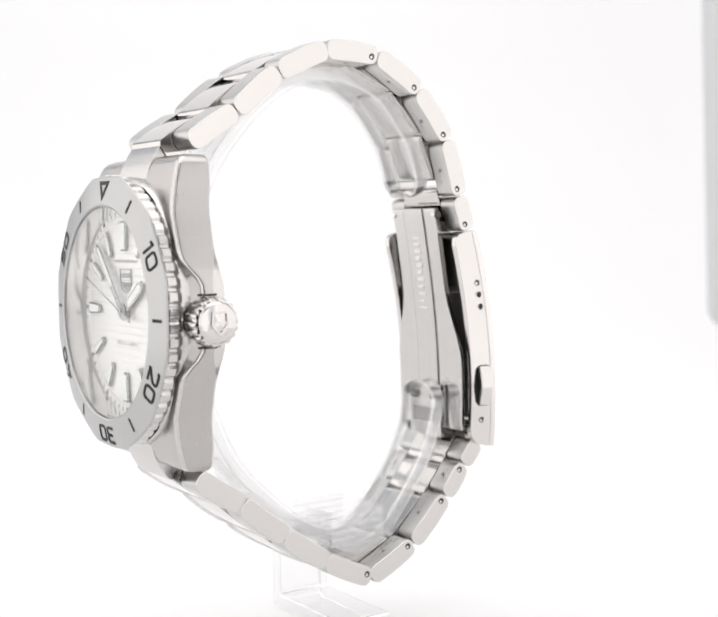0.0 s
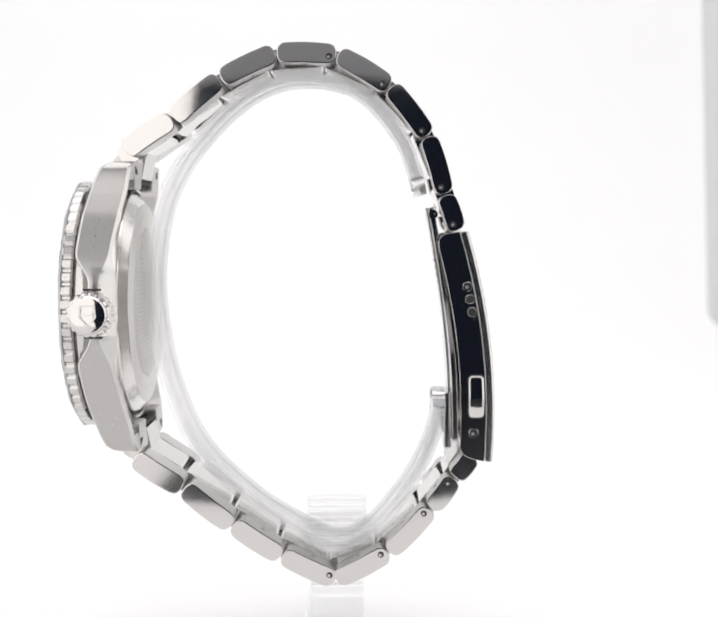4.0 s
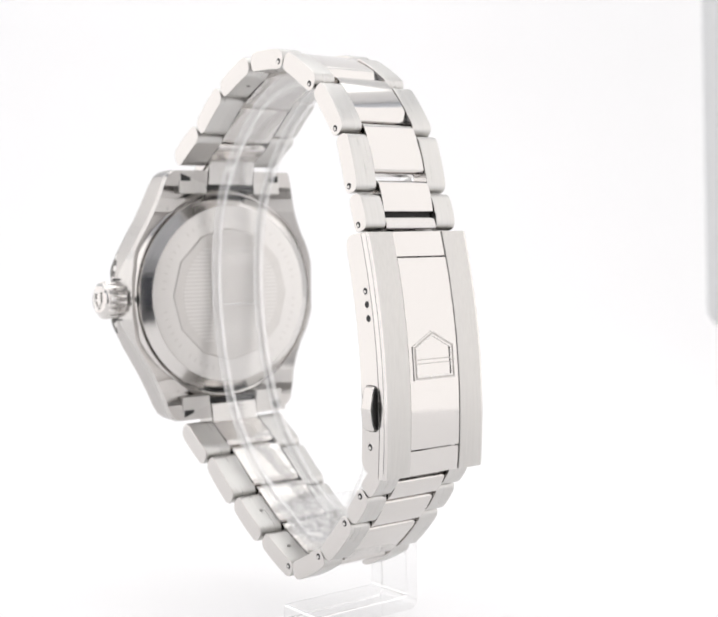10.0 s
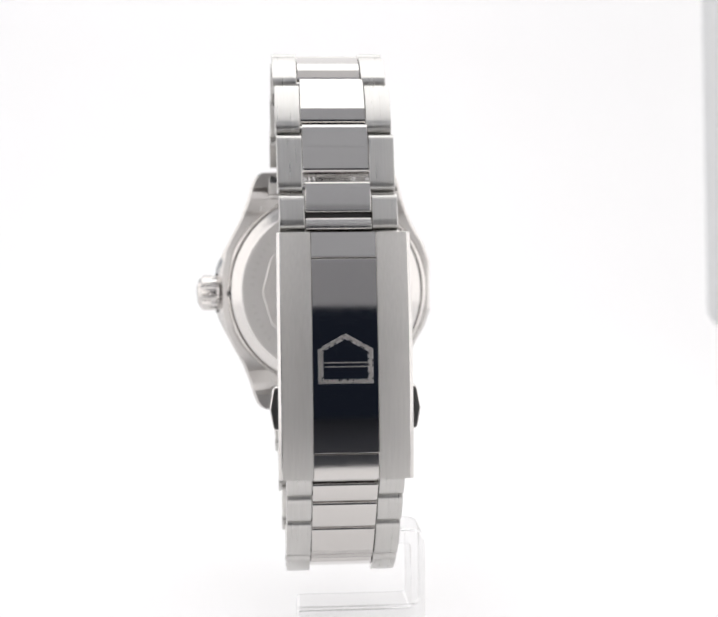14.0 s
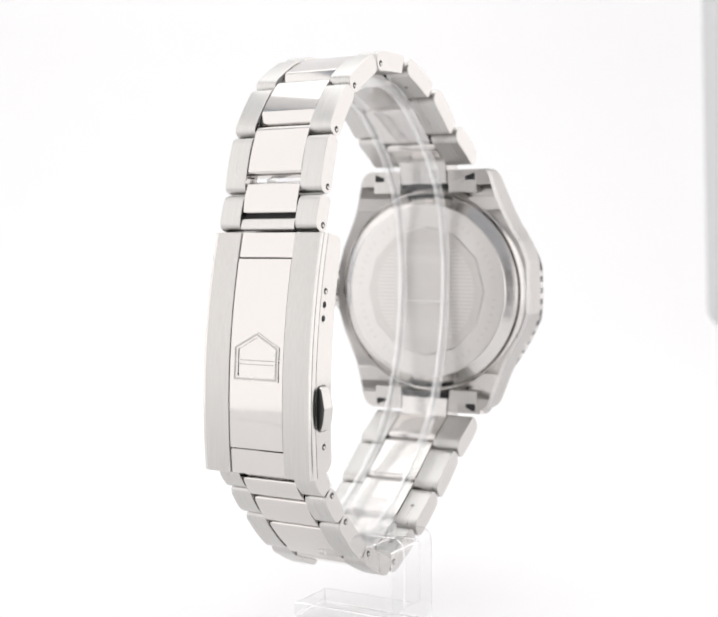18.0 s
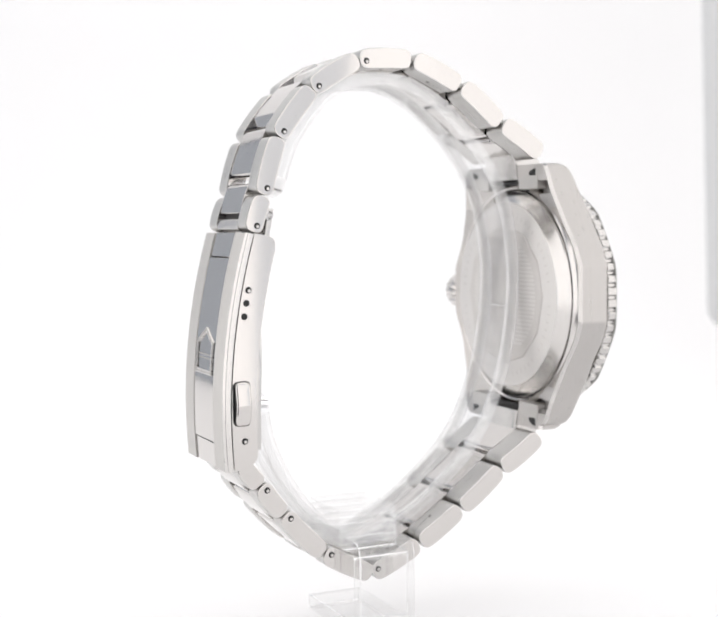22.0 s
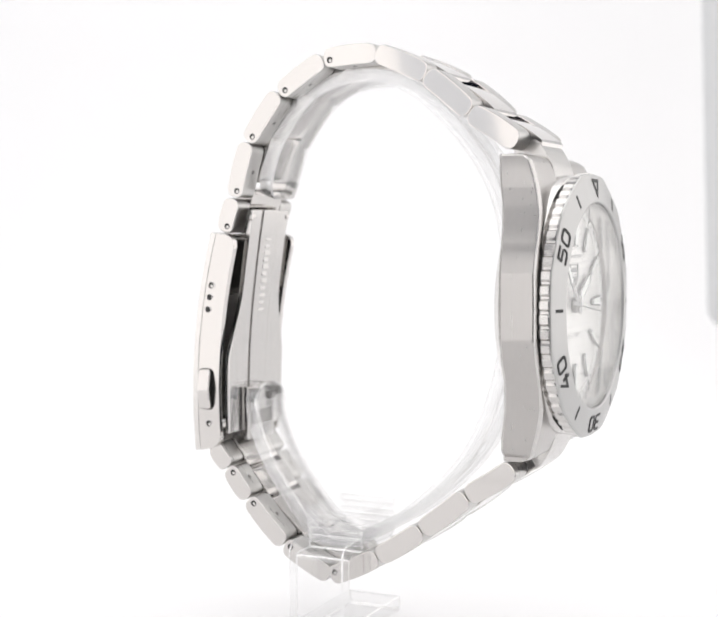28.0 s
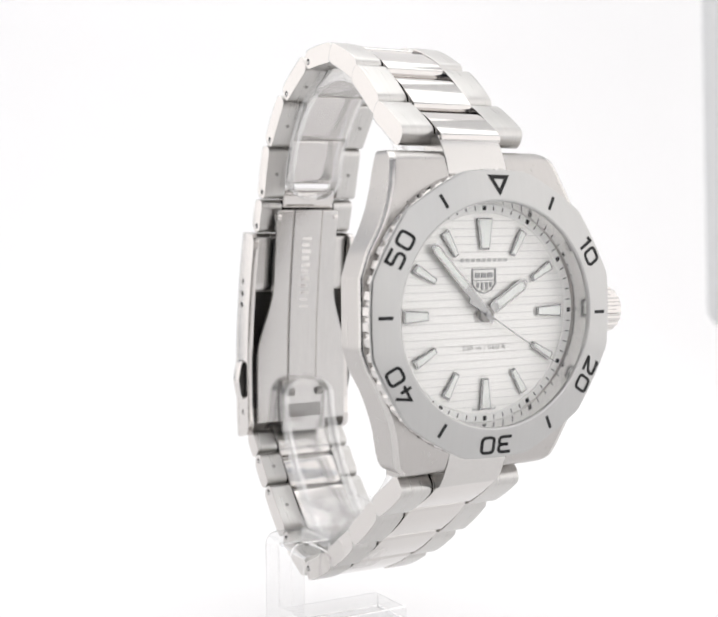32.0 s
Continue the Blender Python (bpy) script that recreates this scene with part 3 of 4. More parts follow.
def case_back():
    y = -32.25
    b = part("case_back", revolve([(0.01, y + 0.05), (11.6, y + 0.05), (11.9, y), (16.0, y), (16.3, y - 0.10), (16.3, y - 3.9), (0.01, y - 3.9)], 120), matt_back, watch, "satin steel screw-down case back", 25)
    part("back_bevel", revolve([(16.3, y - 0.1), (16.6, y - 0.32), (17.5, y - 0.85), (18.25, y - 1.35), (18.45, y - 1.8), (18.45, y - 3.6), (16.3, y - 3.6)], 120), soft_polish, b, "polished sloping rim", 25)
    part("back_rim", revolve([(18.6, y - 1.75), (18.85, y - 1.6), (19.5, y - 2.1), (19.9, y - 2.8), (19.9, y - 4.4), (18.6, y - 4.4)], 120), soft_polish, b, smooth=30)
    def twelve(a, r, yy):
        d2 = a % (math.pi / 6) - math.pi / 12
        return math.cos(math.pi / 12) / math.cos(d2) if r > 9 else 1
    part("back_medallion", revolve([(0.01, y + 0.16), (12.1, y + 0.16), (12.35, y + 0.01), (0.01, y + 0.01)], 120, twelve), medallion, b, "matt engraved twelve-sided centre", 30)
    # fine ruled relief on both sides of a plain shield
    for k in range(25):
        z = -8.4 + k * 0.70
        half = math.sqrt(max(0, 10.2 ** 2 - z * z))
        for x0, x1 in ((-half, -4.4), (4.4, half)) if abs(z) < 5 else ((-half, half),):
            if x1 - x0 > 0.5:
                part("relief_line", shifted(box(x0, x1, 0.0, 0.05, z - 0.17, z + 0.17), y + 0.16), matt_back, b)
    # engraved legend round the rim, unreadable: short bars
    for k in range(64):
        if k % 16 in (0, 1, 8):
            continue
        part("engraved_bar", on_head(box(-0.13, 0.13, -0.02, 0.015, -0.40, 0.40), 14.2, k * 360 / 64, y), medallion, b)


def shifted(bm, y):
    for v in bm.verts:
        v.co += Vector((HEAD_X, y, HEAD_Z))
    return bm


def link_outline(a, b, thick, round_a=1.45, round_b=1.45, gap=0.12):
    """Side outline of a link from pin a to pin b: flat inside, a little domed outside, round ends. The outside is on the left of a to b."""
    a, b = Vector(a), Vector(b)
    d = (b - a).normalized()
    n = Vector((-d.y, d.x))
    a, b = a + d * gap, b - d * gap
    h = thick / 2
    m = (a + b) / 2
    pts = [a + n * h * 0.93, m + n * h * 1.1, b + n * h * 0.93, b - n * h * 0.95, m - n * h * 0.86, a - n * h * 0.95]
    return rounded([tuple(p) for p in pts], [round_a, 3.0, round_b, round_b * 1.3, 3.0, round_a * 1.3], 5)


UPPER = [(-33.6, 32.05), (-25.9, 37.05), (-18.55, 43.2), (-9.85, 47.15), (-0.3, 46.8), (7.95, 41.85), (13.85, 34.15), (16.5, 25.0), (18.4, 19.2)]
LOWER = [(-33.15, -16.15), (-25.45, -21.2), (-17.75, -27.3), (-10.0, -32.45), (-1.35, -36.6), (7.2, -32.2), (14.0, -25.2), (17.85, -20.2), (20.8, -16.6)]


def half_width(y):
    return 8.95 + max(0.0, (-4 - y)) / 30 * 1.5


def mid_x(y, flip):
    """Middle of the bracelet, which sags a little to one side between head and clasp."""
    line = [(-34, 1.5), (-8, 0.95), (24, 0.85)] if flip else [(-34, 1.6), (-12, 2.2), (2, 2.35), (15, 1.75), (19, 1.3)]
    for (a, p), (b, q) in zip(line, line[1:]):
        if y <= b:
            return p + (q - p) * (y - a) / (b - a)
    return line[-1][1]


def turned_y_dot(x, q, n):
    """A small round pit on the inner face of a link."""
    side = Vector((n.y, -n.x))
    bm = bmesh.new()
    rings = [[bm.verts.new((x + 0.33 * math.cos(a), *(q + side * 0.33 * math.sin(a) - n * h))) for a in [2 * math.pi * k / 12 for k in range(12)]] for h in (-0.2, 0.06)]
    for k in range(12):
        j = (k + 1) % 12
        bm.faces.new((rings[0][k], rings[0][j], rings[1][j], rings[1][k]))
    bm.faces.new(rings[1])
    bm.faces.new(rings[0][::-1])
    return bm


def bracelet():
    for chain, flip in ((UPPER, False), (LOWER, True)):
        n = len(chain) - 1
        for i in range(n):
            a, b = chain[i], chain[i + 1]
            y = (a[0] + b[0]) / 2
            hw, mx = half_width(y), mid_x(y, flip)
            t = 3.5 - 0.35 * i / n
            ends = (b, a) if flip else (a, b)
            out = link_outline(ends[0], ends[1], t)
            cw = 4.95
            va, vb = Vector(a), Vector(b)
            d = (vb - va).normalized()
            for s in (-1, 1):
                x0, x1 = sorted((mx + s * (cw + 0.12), mx + s * hw))
                bm = extrude(out, x0, x1, 0.22, 2, 50)
                for f in bm.faces:
                    f.normal_update()
                    f.material_index = 1 if abs(f.normal.x) > 0.95 else 0
                lk = part("outer_link", bm, [brushed_across, polished], watch, smooth=35)
                if i >= 3 and not (flip and i == n - 1):
                    nrm = Vector((-d.y, d.x)) * (-1 if flip else 1)
                    p = vb - d * 1.25 - nrm * 0.35
                    xe = mx + s * hw
                    part("pin_end", turned_x([(0.001, xe + s * 0.05), (0.24, xe + s * 0.05), (0.30, xe - s * 0.1)], 14, p.x - 0.1, p.y - 0.1), emblem_steel, lk)
                    part("pin_recess", turned_x([(0.001, xe + s * 0.015), (0.50, xe + s * 0.015), (0.50, xe - s * 0.1)], 16, p.x, p.y), hole_dark, lk)
            if i >= 2 and i < n - 1:
                nrm = Vector((-d.y, d.x)) * (-1 if flip else 1)
                q = (va + vb) / 2 - nrm * (t * 0.45)
                for s in (-1, 1):
                    dot = turned_y_dot(mx + s * 7.0, q, nrm)
                    part("adjuster_dot", dot, shadow_metal, watch)
            # the polished centre piece sits a little nearer the case
            sh = -d * (2.0 if not flip else 1.5)
            ca, cb = va + sh, vb + sh
            if i > 0:
                dp = (Vector(chain[i]) - Vector(chain[i - 1])).normalized()
                ca = va - dp * (2.0 if not flip else 1.5)
            if i == n - 2 and not flip:
                cb = vb - d * 2.75
            if i == n - 1 and not flip:
                cb = vb - d * 2.6
                part("end_bar", extrude(link_outline(vb - d * 2.05, vb - d * 0.1, 2.6, 0.4, 0.4, 0.0), mx - cw, mx + cw, 0.12, 2, 50), satin, watch, "satin end bar by the clasp", 35)
                # Dark plate added behind the slot, as its shade.
                part("slot_shade", extrude(link_outline(vb - d * 3.4, vb - d * 1.2, 0.9, 0.2, 0.2, 0.0), mx - cw, mx + cw), hole_dark, watch)
            ce = (cb, ca) if flip else (ca, cb)
            out = link_outline(ce[0], ce[1], t * 0.97, 0.8, 0.3 if not flip else 0.8, 0.2)
            if not flip and i < n - 1:
                # the outer face is gently domed and breaks over into a sloping end
                e0, e1, up = ce[0] + d * 0.2, ce[1] - d * 0.2, Vector((-d.y, d.x)) * t * 0.485
                slope = 0.5 if i == n - 2 else 1.7
                e2 = e1 - d * slope
                face = [e0 + (e2 - e0) * k / 10 + up * (0.95 + 0.17 * (1 - (k / 5 - 1) ** 2)) for k in range(11)]
                out = rounded([tuple(p) for p in face + [e1 + up * (0.6 if i == n - 2 else 0.36), e1 - up * 0.95, (e0 + e1) / 2 - up * 0.86, e0 - up * 0.95]], [0.8] + [0] * 9 + [0.25, 0.4, 1.0, 3.0, 1.0], 5)
            part("centre_link", extrude(out, mx - cw, mx + cw, 0.15, 2, 50), polished, watch, "polished centre link", 35)
            # the bar that joins the row to the next
            if i < n - 1:
                part("link_bar", turned_x([(0.001, mx - hw + 1), (0.55, mx - hw + 1), (0.55, mx + hw - 1), (0.001, mx + hw - 1)], 12, b[0] - d.x * 1.1, b[1] - d.y * 1.1), satin, watch)
    # end links between the lugs
    for s, tip in ((1, UPPER[0]), (-1, LOWER[0])):
        zt = HEAD_Z + s * 24.3
        pts = [(-38.0, HEAD_Z + s * 19.0), (-37.35, HEAD_Z + s * 21.2), (-36.2, HEAD_Z + s * 23.4), (-35.0, HEAD_Z + s * 25.0), (-32.6, HEAD_Z + s * 25.0), (-31.4, HEAD_Z + s * 23.6), (-32.2, HEAD_Z + s * 20.5), (-35.0, HEAD_Z + s * 20.3)]
        part("end_link", extrude(rounded(pts, 0.7), HEAD_X - 4.93, HEAD_X + 4.93, 0.12, 2, 50), satin, watch, "steel end link between the lugs", 35)
        for q in (-1, 1):
            z0, z1 = sorted((HEAD_Z + s * 18.4, HEAD_Z + s * 22.45))
            x0, x1 = sorted((HEAD_X + q * 5.05, HEAD_X + q * 10.9))
            side = part("end_link_side", box(x0, x1, -34.6, -31.9, z0, z1, 0.35, 2), brushed, watch, "brushed outer block of the end link", 35)
            xa, za = HEAD_X + q * 9.5, HEAD_Z + s * 21.4
            part("notch", box(xa - 1.0, xa + 1.0, -32.1, -31.88, za - 0.7, za + 0.6), hole_dark, side)
        inner = [(-34.5, HEAD_Z + s * 20.1), (-31.9, HEAD_Z + s * 20.1), (-31.2, HEAD_Z + s * 23.6), (-30.5, HEAD_Z + s * 24.9), (-33.4, HEAD_Z + s * 25.2)]
        part("end_link_back", extrude(inner, HEAD_X - 4.85, HEAD_X + 4.85, 0.2, 2, 40), satin, watch, smooth=35)
        # Dark strip put in for the shade between case back and end link.
        part("lug_gap_shade", box(HEAD_X - 4.8, HEAD_X + 4.8, -33.2, -32.2, *sorted((HEAD_Z + s * 19.2, HEAD_Z + s * 19.9))), hole_dark, watch)


def clasp_line(z):
    """Outer face of the clasp, y over z."""
    return 24.25 - 0.00517 * (z + 9.0) ** 2


def domed(bm):
    """Lets the clasp cover fall away to its long edges."""
    for v in bm.verts:
        d = abs(v.co.x - 0.85)
        v.co.y -= 0.12 * (d / 10.05) ** 2 + 0.42 * max(0.0, d - 9.45)
    return bm


def clasp():
    mx, hw = 0.85, 10.05
    zt, zb = 19.15, -17.4
    zs = [zt + (zb - zt) * k / 24 for k in range(25)]
    outer = [(clasp_line(z), z) for z in zs]
    # side cheeks: long curved plates with a rounded top inner corner
    zi = [16.2 - 30.2 * k / 16 for k in range(17)]
    side = [(clasp_line(z) - 1.42, z) for z in zs] + [(clasp_line(zb) - 5.5, zb + 0.9)] + [(clasp_line(z) - 5.5, z) for z in reversed(zi)] + [(clasp_line(18.7) - 5.3, 18.6)]
    side = rounded(side, [0] * len(zs) + [2.3] + [0] * 17 + [2.0], 5)
    for s in (-1, 1):
        x0, x1 = sorted((mx + s * (hw - 1.1), mx + s * hw))
        bm = extrude(side, x0, x1, 0.12, 2, 40)
        ck = part("clasp_cheek", bm, polished, watch, "polished clasp side with pin holes", 35)
        xe = mx + s * hw
        for z, open_hole in ((10.5, False), (8.5, True), (6.45, True), (-12.75, False)):
            cy = clasp_line(z) - (3.4 if z < 0 else 2.42)
            part("pin_recess", turned_x([(0.001, xe + s * 0.01), (0.52, xe + s * 0.01), (0.52, xe - s * 0.4)], 18, cy, z), hole_dark, ck)
            part("hole_rim", turned_x([(0.50, xe + s * 0.0), (0.52, xe + s * 0.035), (0.70, xe + s * 0.035), (0.74, xe)], 18, cy, z), polished, ck, smooth=40)
            if not open_hole:
                part("pin_end", turned_x([(0.001, xe + s * 0.06), (0.24, xe + s * 0.05), (0.30, xe - s * 0.1)], 14, cy - 0.12, z - 0.12), emblem_steel, ck)
        # push button
        bz0, bz1 = -10.3, -3.55
        yb = clasp_line(-7)
        pts = rounded([(yb - 4.3, bz0), (yb - 1.85, bz0), (yb - 1.85, bz1), (yb - 4.3, bz1)], 0.8, 5)
        slot = rounded([(yb - 4.5, bz0 - 0.15), (yb - 1.6, bz0 - 0.1), (yb - 1.6, bz1 + 0.1), (yb - 4.5, bz1 + 0.15)], 0.95, 5)
        # A flat dark patch painted for the shade in the button's recess.
        part("button_slot_shade", extrude(slot, *sorted((xe - s * 0.3, xe + s * 0.012))), recess_steel, ck)
        bm = extrude(pts, *sorted((xe - s * 1.0, xe + s * 1.25)), 0.35, 3, 50)
        bmesh.ops.bisect_plane(bm, geom=bm.verts[:] + bm.edges[:] + bm.faces[:], plane_co=(0, 0, -7), plane_no=(0, 0, 1))
        for v in bm.verts:
            if (v.co.x - xe) * s > 0.5:
                v.co.x -= s * 0.85 * ((v.co.z + 7.0) / 3.6) ** 2
        # Side walls are coloured dark, for the shaded recess they would mirror.
        for f in bm.faces:
            f.normal_update()
            f.material_index = 1 if abs(f.normal.y) > 0.8 else 0
        part("push_button", bm, [polished, recess_steel], watch, "curved steel push button", 40)
        # brushed shoulders of the cover
        x0, x1 = sorted((mx + s * 4.95, mx + s * (hw - 0.03)))
        line = [Vector((clasp_line(z) - 0.5, z)) for z in zs]
        bm = band(line, x0, x1, 0.5, 0.12)
        bmesh.ops.bisect_plane(bm, geom=bm.verts[:] + bm.edges[:] + bm.faces[:], plane_co=(mx + s * 9.45, 0, 0), plane_no=(1, 0, 0))
        for f in bm.faces:
            f.material_index = 1 if abs(f.calc_center_median().x - mx) > 9.46 else 0
        part("clasp_shoulder", domed(bm), [brushed, soft_polish], watch, "brushed clasp cover edge with polished chamfer", 28)
    # polished centre in three fields
    for z0, z1, drop in ((zt - 0.05, 15.35, 0.1), (15.15, -13.45, 0.0), (-13.65, zb + 0.05, 0.12)):
        line = [Vector((clasp_line(z) - 0.72 - drop, z)) for z in [z0 + (z1 - z0) * k / 12 for k in range(13)]]
        part("clasp_panel", domed(band(line, mx - 4.87, mx + 4.87, 0.6, 0.08)), polished, watch, "mirror-polished clasp panel", 35)
    # house-shaped emblem in raised outline, its own two fields inside
    out = [(-4.1, -3.1), (4.1, -3.1), (4.1, 2.05), (0, 4.3), (-4.1, 2.05)]

    def frame_of(pts, k, dz=0.0):
        c = Vector((0, 0.3))
        return [tuple(c + (Vector(p) - c) * k + Vector((0, dz))) for p in pts]

    def loop(o1, o2, name, mat, high):
        bm = bmesh.new()
        m = len(o1)
        o = [[bm.verts.new((mx + x, clasp_line(z) - 0.12 + e, z)) for x, z in pts] for e in (high, -0.02) for pts in (o1, o2)]
        for i in range(m):
            j = (i + 1) % m
            for a, b in ((0, 1), (2, 3), (0, 2), (1, 3)):
                bm.faces.new((o[a][i], o[a][j], o[b][j], o[b][i]))
        return part(name, domed(bm), mat, watch)
    loop(out, frame_of(out, 0.955), "emblem_outline", emblem_steel, 0.15)
    loop(frame_of(out, 0.955), frame_of(out, 0.87), "emblem_groove", engraved, 0.07)
    loop(frame_of(out, 0.87), frame_of(out, 0.80), "emblem_outline", emblem_steel, 0.15)
    for z0 in (-0.66, -0.06):
        part("emblem_bar", box(mx - 3.2, mx + 3.2, clasp_line(0) - 0.2, clasp_line(0) - 0.04, z0, z0 + 0.14), engraved, watch)
    # folding blade inside: narrow above, wide below, with a raised centre strip
    blade = [Vector(p) for p in curve_through([(14.4, 23.0), (15.6, 16), (17.0, 6), (17.8, -4), (18.0, -14.5)], 8)]
    left, right = ribbon(blade, 0, 1, 0.45)
    bm = bmesh.new()
    rows = []
    for i, (l, r) in enumerate(zip(left, right)):
        u = i / (len(left) - 1)
        k = max(0, min(1, (u - 0.40) / 0.32))
        w = 5.9 + 2.7 * k * k * (3 - 2 * k)
        rows.append([bm.verts.new((mx + x, *p)) for x, p in ((-w, l), (w, l), (w, r), (-w, r))])
    for p, q in zip(rows, rows[1:]):
        for i in range(4):
            j = (i + 1) % 4
            bm.faces.new((p[i], p[j], q[j], q[i]))
    bm.faces.new(rows[0])
    bm.faces.new(rows[-1][::-1])
    bmesh.ops.recalc_face_normals(bm, faces=bm.faces)
    bl = part("fold_blade", bevel(bm, 0.14, 50), blade_steel, watch, "folding clasp blade of satin steel", 35)
    core = [Vector((p.x - 0.52, p.y)) for p in blade[0:29]]
    part("blade_spine", band(core, mx - 2.6, mx + 2.6, 0.16, 0.08), blade_steel, bl, smooth=35)
    for s in (-1, 1):
        part("blade_groove", band([Vector((p.x - 0.46, p.y)) for p in blade[0:29]], *sorted((mx + s * 2.7, mx + s * 2.95)), 0.03, 0.005), engraved, bl)
    for k in range(11):
        z = 18.2 - k * 1.2
        yy = min(blade, key=lambda p: abs(p.y - z)).x - 0.70
        part("engraved_bar", box(mx - 0.9, mx + 0.9 - 0.35 * (k % 2), yy, yy + 0.1, z - 0.40, z + 0.40, 0.03, 1), blade_steel, bl)
    part("end_piece", extrude(link_outline((20.6, -15.4), (17.6, -20.0), 2.6, 0.8, 0.8, 0.0), mx - 4.9, mx + 4.9, 0.15, 2, 50), satin, watch, "steel end piece under the clasp", 35)
    # end of the bracelet inside the cover, and a dark strip put in for the cover's inner shade
    tongue = [(16.8, 18.4), (18.0, 18.4), (20.2, 9.6), (19.9, 8.6), (18.6, 8.6), (18.1, 9.6)]
    part("cover_tongue", extrude(rounded(tongue, 0.5), mx - 8.7, mx + 8.7, 0.15, 2, 50), satin, watch, "steel tongue inside the clasp cover", 35)
    part("cover_inner_shade", band([Vector((clasp_line(z) - 1.75, z)) for z in (18.0, 12, 4, -4, -10, -12.5)], mx - 8.9, mx + 8.9, 0.1, 0.02), shadow_metal, watch)
    part("clasp_lock", box(mx - 4.3, mx + 4.1, 16.4, 17.6, -16.3, -7.1, 0.35), blade_steel, watch, smooth=35)
    # The window's shade is a flat dark patch on the lock.
    part("lock_recess_shade", box(mx - 3.2, mx + 3.1, 16.3, 16.6, -13.7, -11.3), shadow_metal, watch)
    for s in (-1, 1):
        part("lock_stud", turned_x([(0.001, mx + s * 2.8 + 0.6), (0.7, mx + s * 2.8 + 0.6), (0.7, mx + s * 2.8 - 0.6), (0.001, mx + s * 2.8 - 0.6)], 14, 16.35, -9.2), shadow_metal, watch)
        part("hinge_eye", turned_x([(0.3, mx + s * 5.9), (0.75, mx + s * 5.9), (0.75, mx + s * 5.1), (0.3, mx + s * 5.1)], 16, 14.75, 21.9), polished, watch, smooth=40)
        part("hinge_pin", turned_x([(0.001, mx + s * 5.7), (0.32, mx + s * 5.7), (0.32, mx + s * 5.0)], 12, 14.75, 21.9), shadow_metal, watch)


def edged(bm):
    """Marks the narrow rounded edges and small side walls, which get the painted edge light."""
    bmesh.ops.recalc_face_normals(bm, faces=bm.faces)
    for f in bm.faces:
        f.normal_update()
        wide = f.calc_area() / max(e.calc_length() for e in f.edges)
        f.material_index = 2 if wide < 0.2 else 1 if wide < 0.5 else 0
    return bm


def strip(line, mx, half, thick, end, flange=0.0, side=1):
    """A bent band whose ends, seen flat, are rounded; with a flange width, only the rim along one side of it."""
    run = [0.0]
    for a, b in zip(line, line[1:]):
        run.append(run[-1] + (b - a).length)
    left, right = ribbon(line, 0, 1, thick)
    bm = bmesh.new()
    rows = []
    for l, r, d in zip(left, right, run):
        w = half
        away = min(d, run[-1] - d)
        if away < end:
            w -= end - math.sqrt(max(0.0, end ** 2 - (end - away) ** 2))
        x0, x1 = (mx - w, mx + w) if not flange else sorted((mx + side * w, mx + side * max(0.02, w - flange)))
        rows.append([bm.verts.new((x, *p)) for x, p in ((x0, l), (x1, l), (x1, r), (x0, r))])
    for p, q in zip(rows, rows[1:]):
        for i in range(4):
            bm.faces.new((p[i], p[(i + 1) % 4], q[(i + 1) % 4], q[i]))
    bm.faces.new(rows[0])
    bm.faces.new(rows[-1][::-1])
    bmesh.ops.recalc_face_normals(bm, faces=bm.faces)
    bevel(bm, min(0.3, thick * 0.4), 50, 2)
    bmesh.ops.recalc_face_normals(bm, faces=bm.faces)
    # Side walls get the painted edge light, rounded edges the painted glint.
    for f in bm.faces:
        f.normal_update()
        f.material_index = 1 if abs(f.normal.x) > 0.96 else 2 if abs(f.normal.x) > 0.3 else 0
    return bm


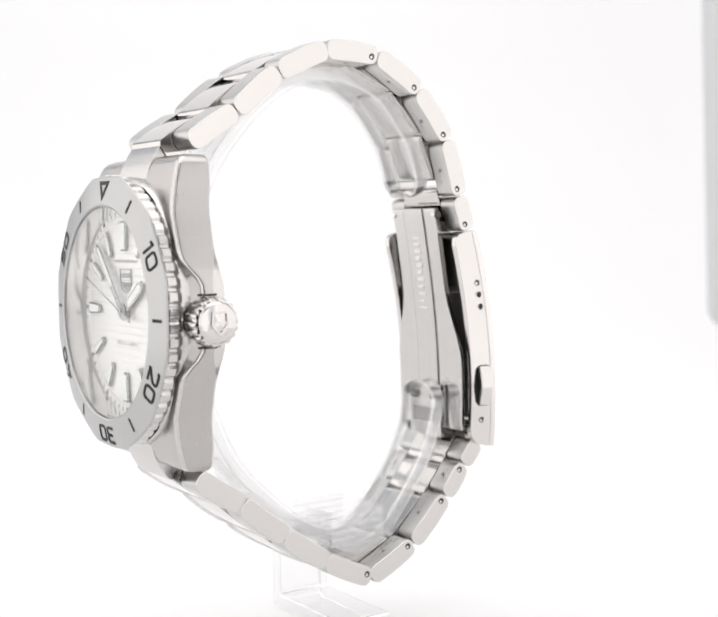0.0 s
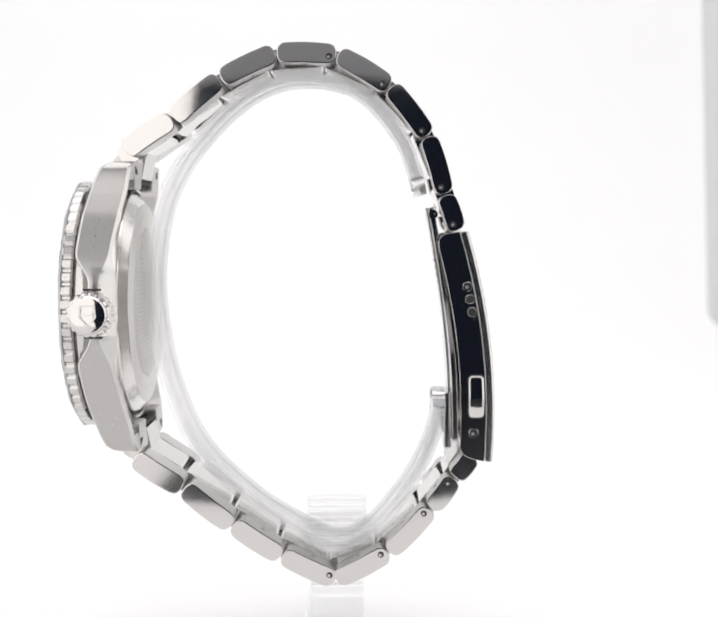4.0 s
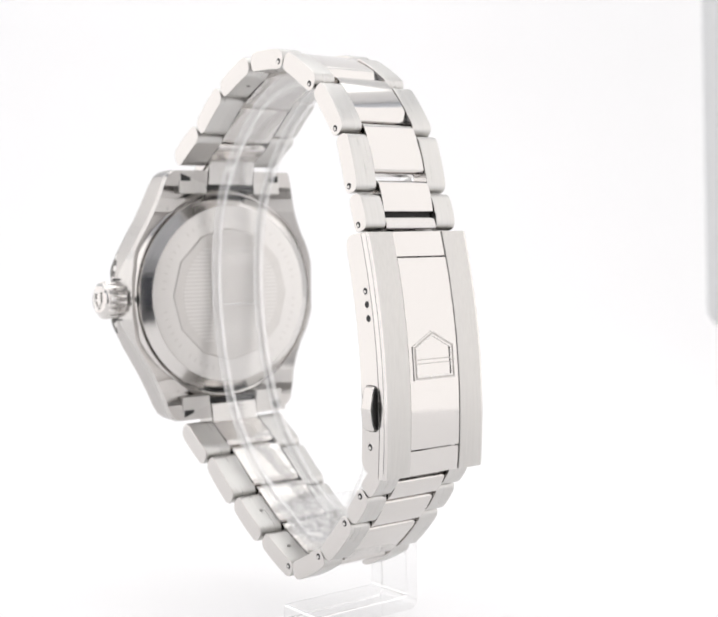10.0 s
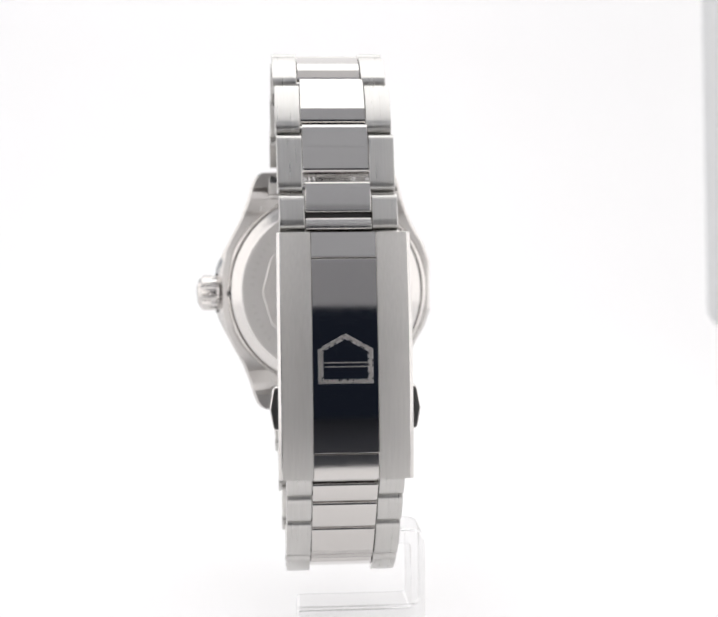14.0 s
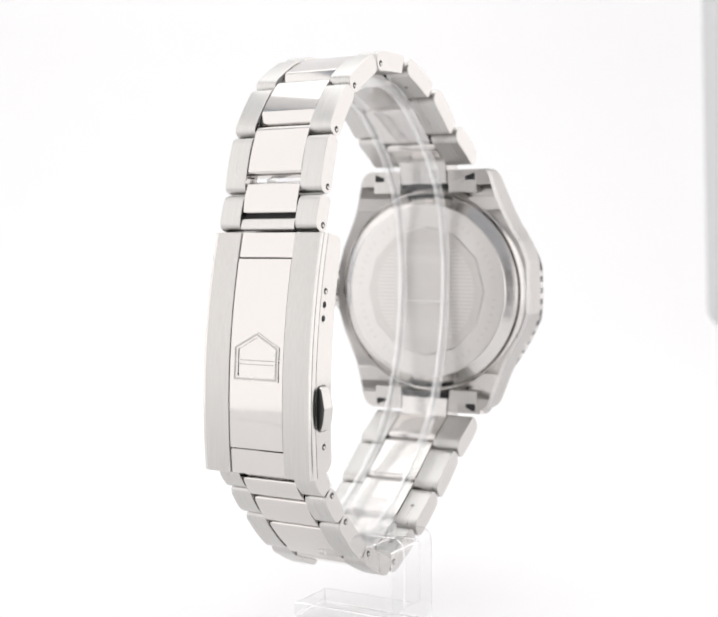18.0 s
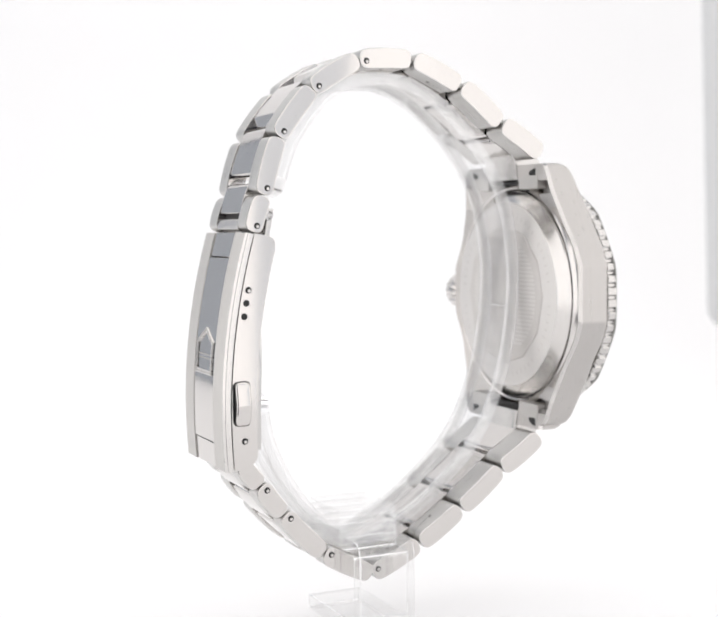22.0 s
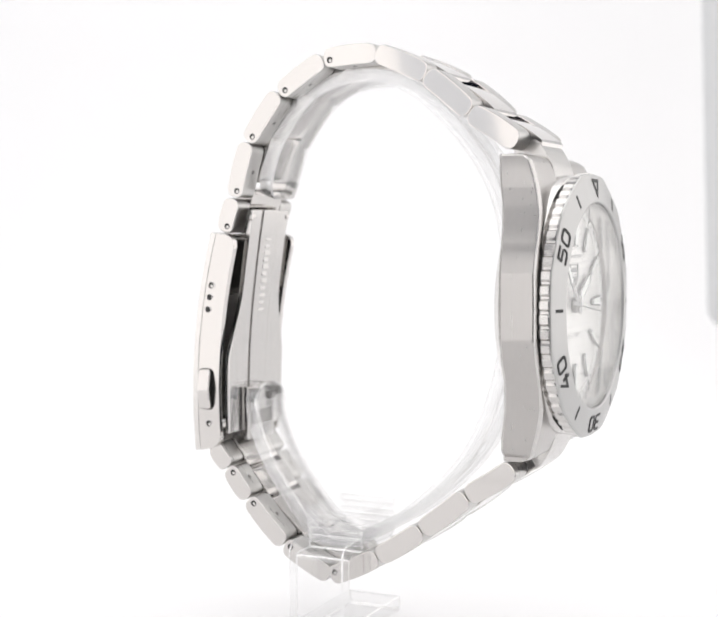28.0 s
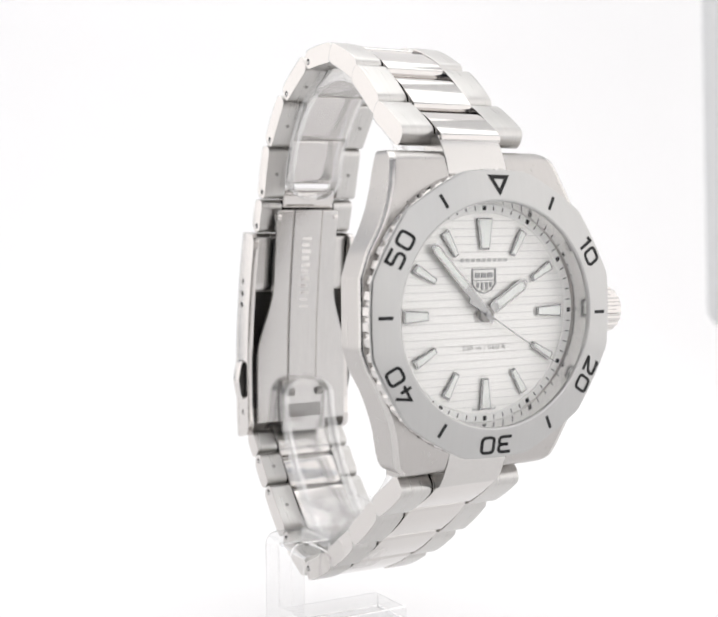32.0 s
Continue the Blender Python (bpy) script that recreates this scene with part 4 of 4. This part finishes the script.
def clear_stand():
    mx = 0.9
    # the C: one bent strip, open behind the clasp
    rim = curve_through([(14.0, 25.3), (10.9, 34.6), (3.5, 43.0), (-6.5, 45.2), (-15.2, 42.5), (-23.3, 35.3), (-29.0, 26.6), (-31.4, 17.0), (-31.6, 6.5), (-29.4, -5.6), (-24.4, -16.7), (-16.0, -25.3), (-8.5, -30.2), (-1.5, -33.4), (4.0, -31.6), (9.0, -26.4), (13.6, -19.6), (16.3, -12.6), (16.7, -6.7)], 8)
    line = []
    for i, p in enumerate(rim):
        d = (rim[min(i + 1, len(rim) - 1)] - rim[max(i - 1, 0)]).normalized()
        line.append(p + Vector((-d.y, d.x)) * 1.05)
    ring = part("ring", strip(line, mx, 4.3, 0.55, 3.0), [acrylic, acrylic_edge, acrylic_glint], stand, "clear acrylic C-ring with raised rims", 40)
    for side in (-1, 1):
        part("rim", strip(line, mx, 4.95, 1.05, 3.4, 0.85, side), [rim_acrylic, acrylic_edge, acrylic_glint], ring, "raised rim of the ring, its edge light painted in", 40)
    part("ring_seam", box(mx - 4.0, mx + 4.0, -30.05, -29.75, 5.9, 6.2, 0.08, 1), acrylic_edge, stand, "faint moulding seam across the ring")
    # ribbed block in the bottom of the ring
    left, right = [], []
    for k in range(5):
        z = -26.0 - k * 1.14
        left += [(-6.3, z), (-6.3, z - 0.74), (-6.02, z - 0.84), (-6.02, z - 1.04)]
        right += [(6.1, z), (6.1, z - 0.74), (5.82, z - 0.84), (5.82, z - 1.04)]
    steps = left + [(-6.3, -31.7), (-4.9, -32.2), (4.7, -32.2), (6.1, -31.7)] + right[::-1]
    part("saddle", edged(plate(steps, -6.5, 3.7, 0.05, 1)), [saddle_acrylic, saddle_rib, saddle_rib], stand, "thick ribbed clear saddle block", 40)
    # bracket: arm out sideways over the bracelet's edge, upright, foot under the watch
    out = rounded([(-6.2, -30.2), (-13.2, -30.2), (-13.2, -45.95), (8.2, -45.95), (8.2, -43.4), (-10.7, -43.4), (-10.7, -32.6), (-6.2, -32.6)], [0.3, 2.4, 1.6, 0.5, 0.5, 0.8, 0.8, 0.3], 6)
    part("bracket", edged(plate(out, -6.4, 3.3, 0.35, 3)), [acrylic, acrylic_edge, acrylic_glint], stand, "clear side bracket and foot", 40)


case()
bezel()
dial()
seconds = dial_pointers()
crown()
case_back()
bracelet()
clasp()
clear_stand()
for piece in stand.children:
    piece.visible_shadow = False


# ---- what moves: watch and stand turn together, the seconds hand runs ----
def motions():
    times = [0.0, 0.2, 0.5] + [1.0 * k for k in range(1, 32)] + [31.5, 31.8, 32.0]
    turn = [(t, pose(0, 0, -FLOOR * MM, 0, 0, TURN_START + TURN_RATE * t)) for t in times]
    walk(watch, turn)
    walk(stand, turn)
    walk(seconds, [(t, pose(HEAD_X * MM, (DIAL - 1.22) * MM, HEAD_Z * MM, 0, 6.0 * (t - 11.6), 0)) for t in times])


motions()
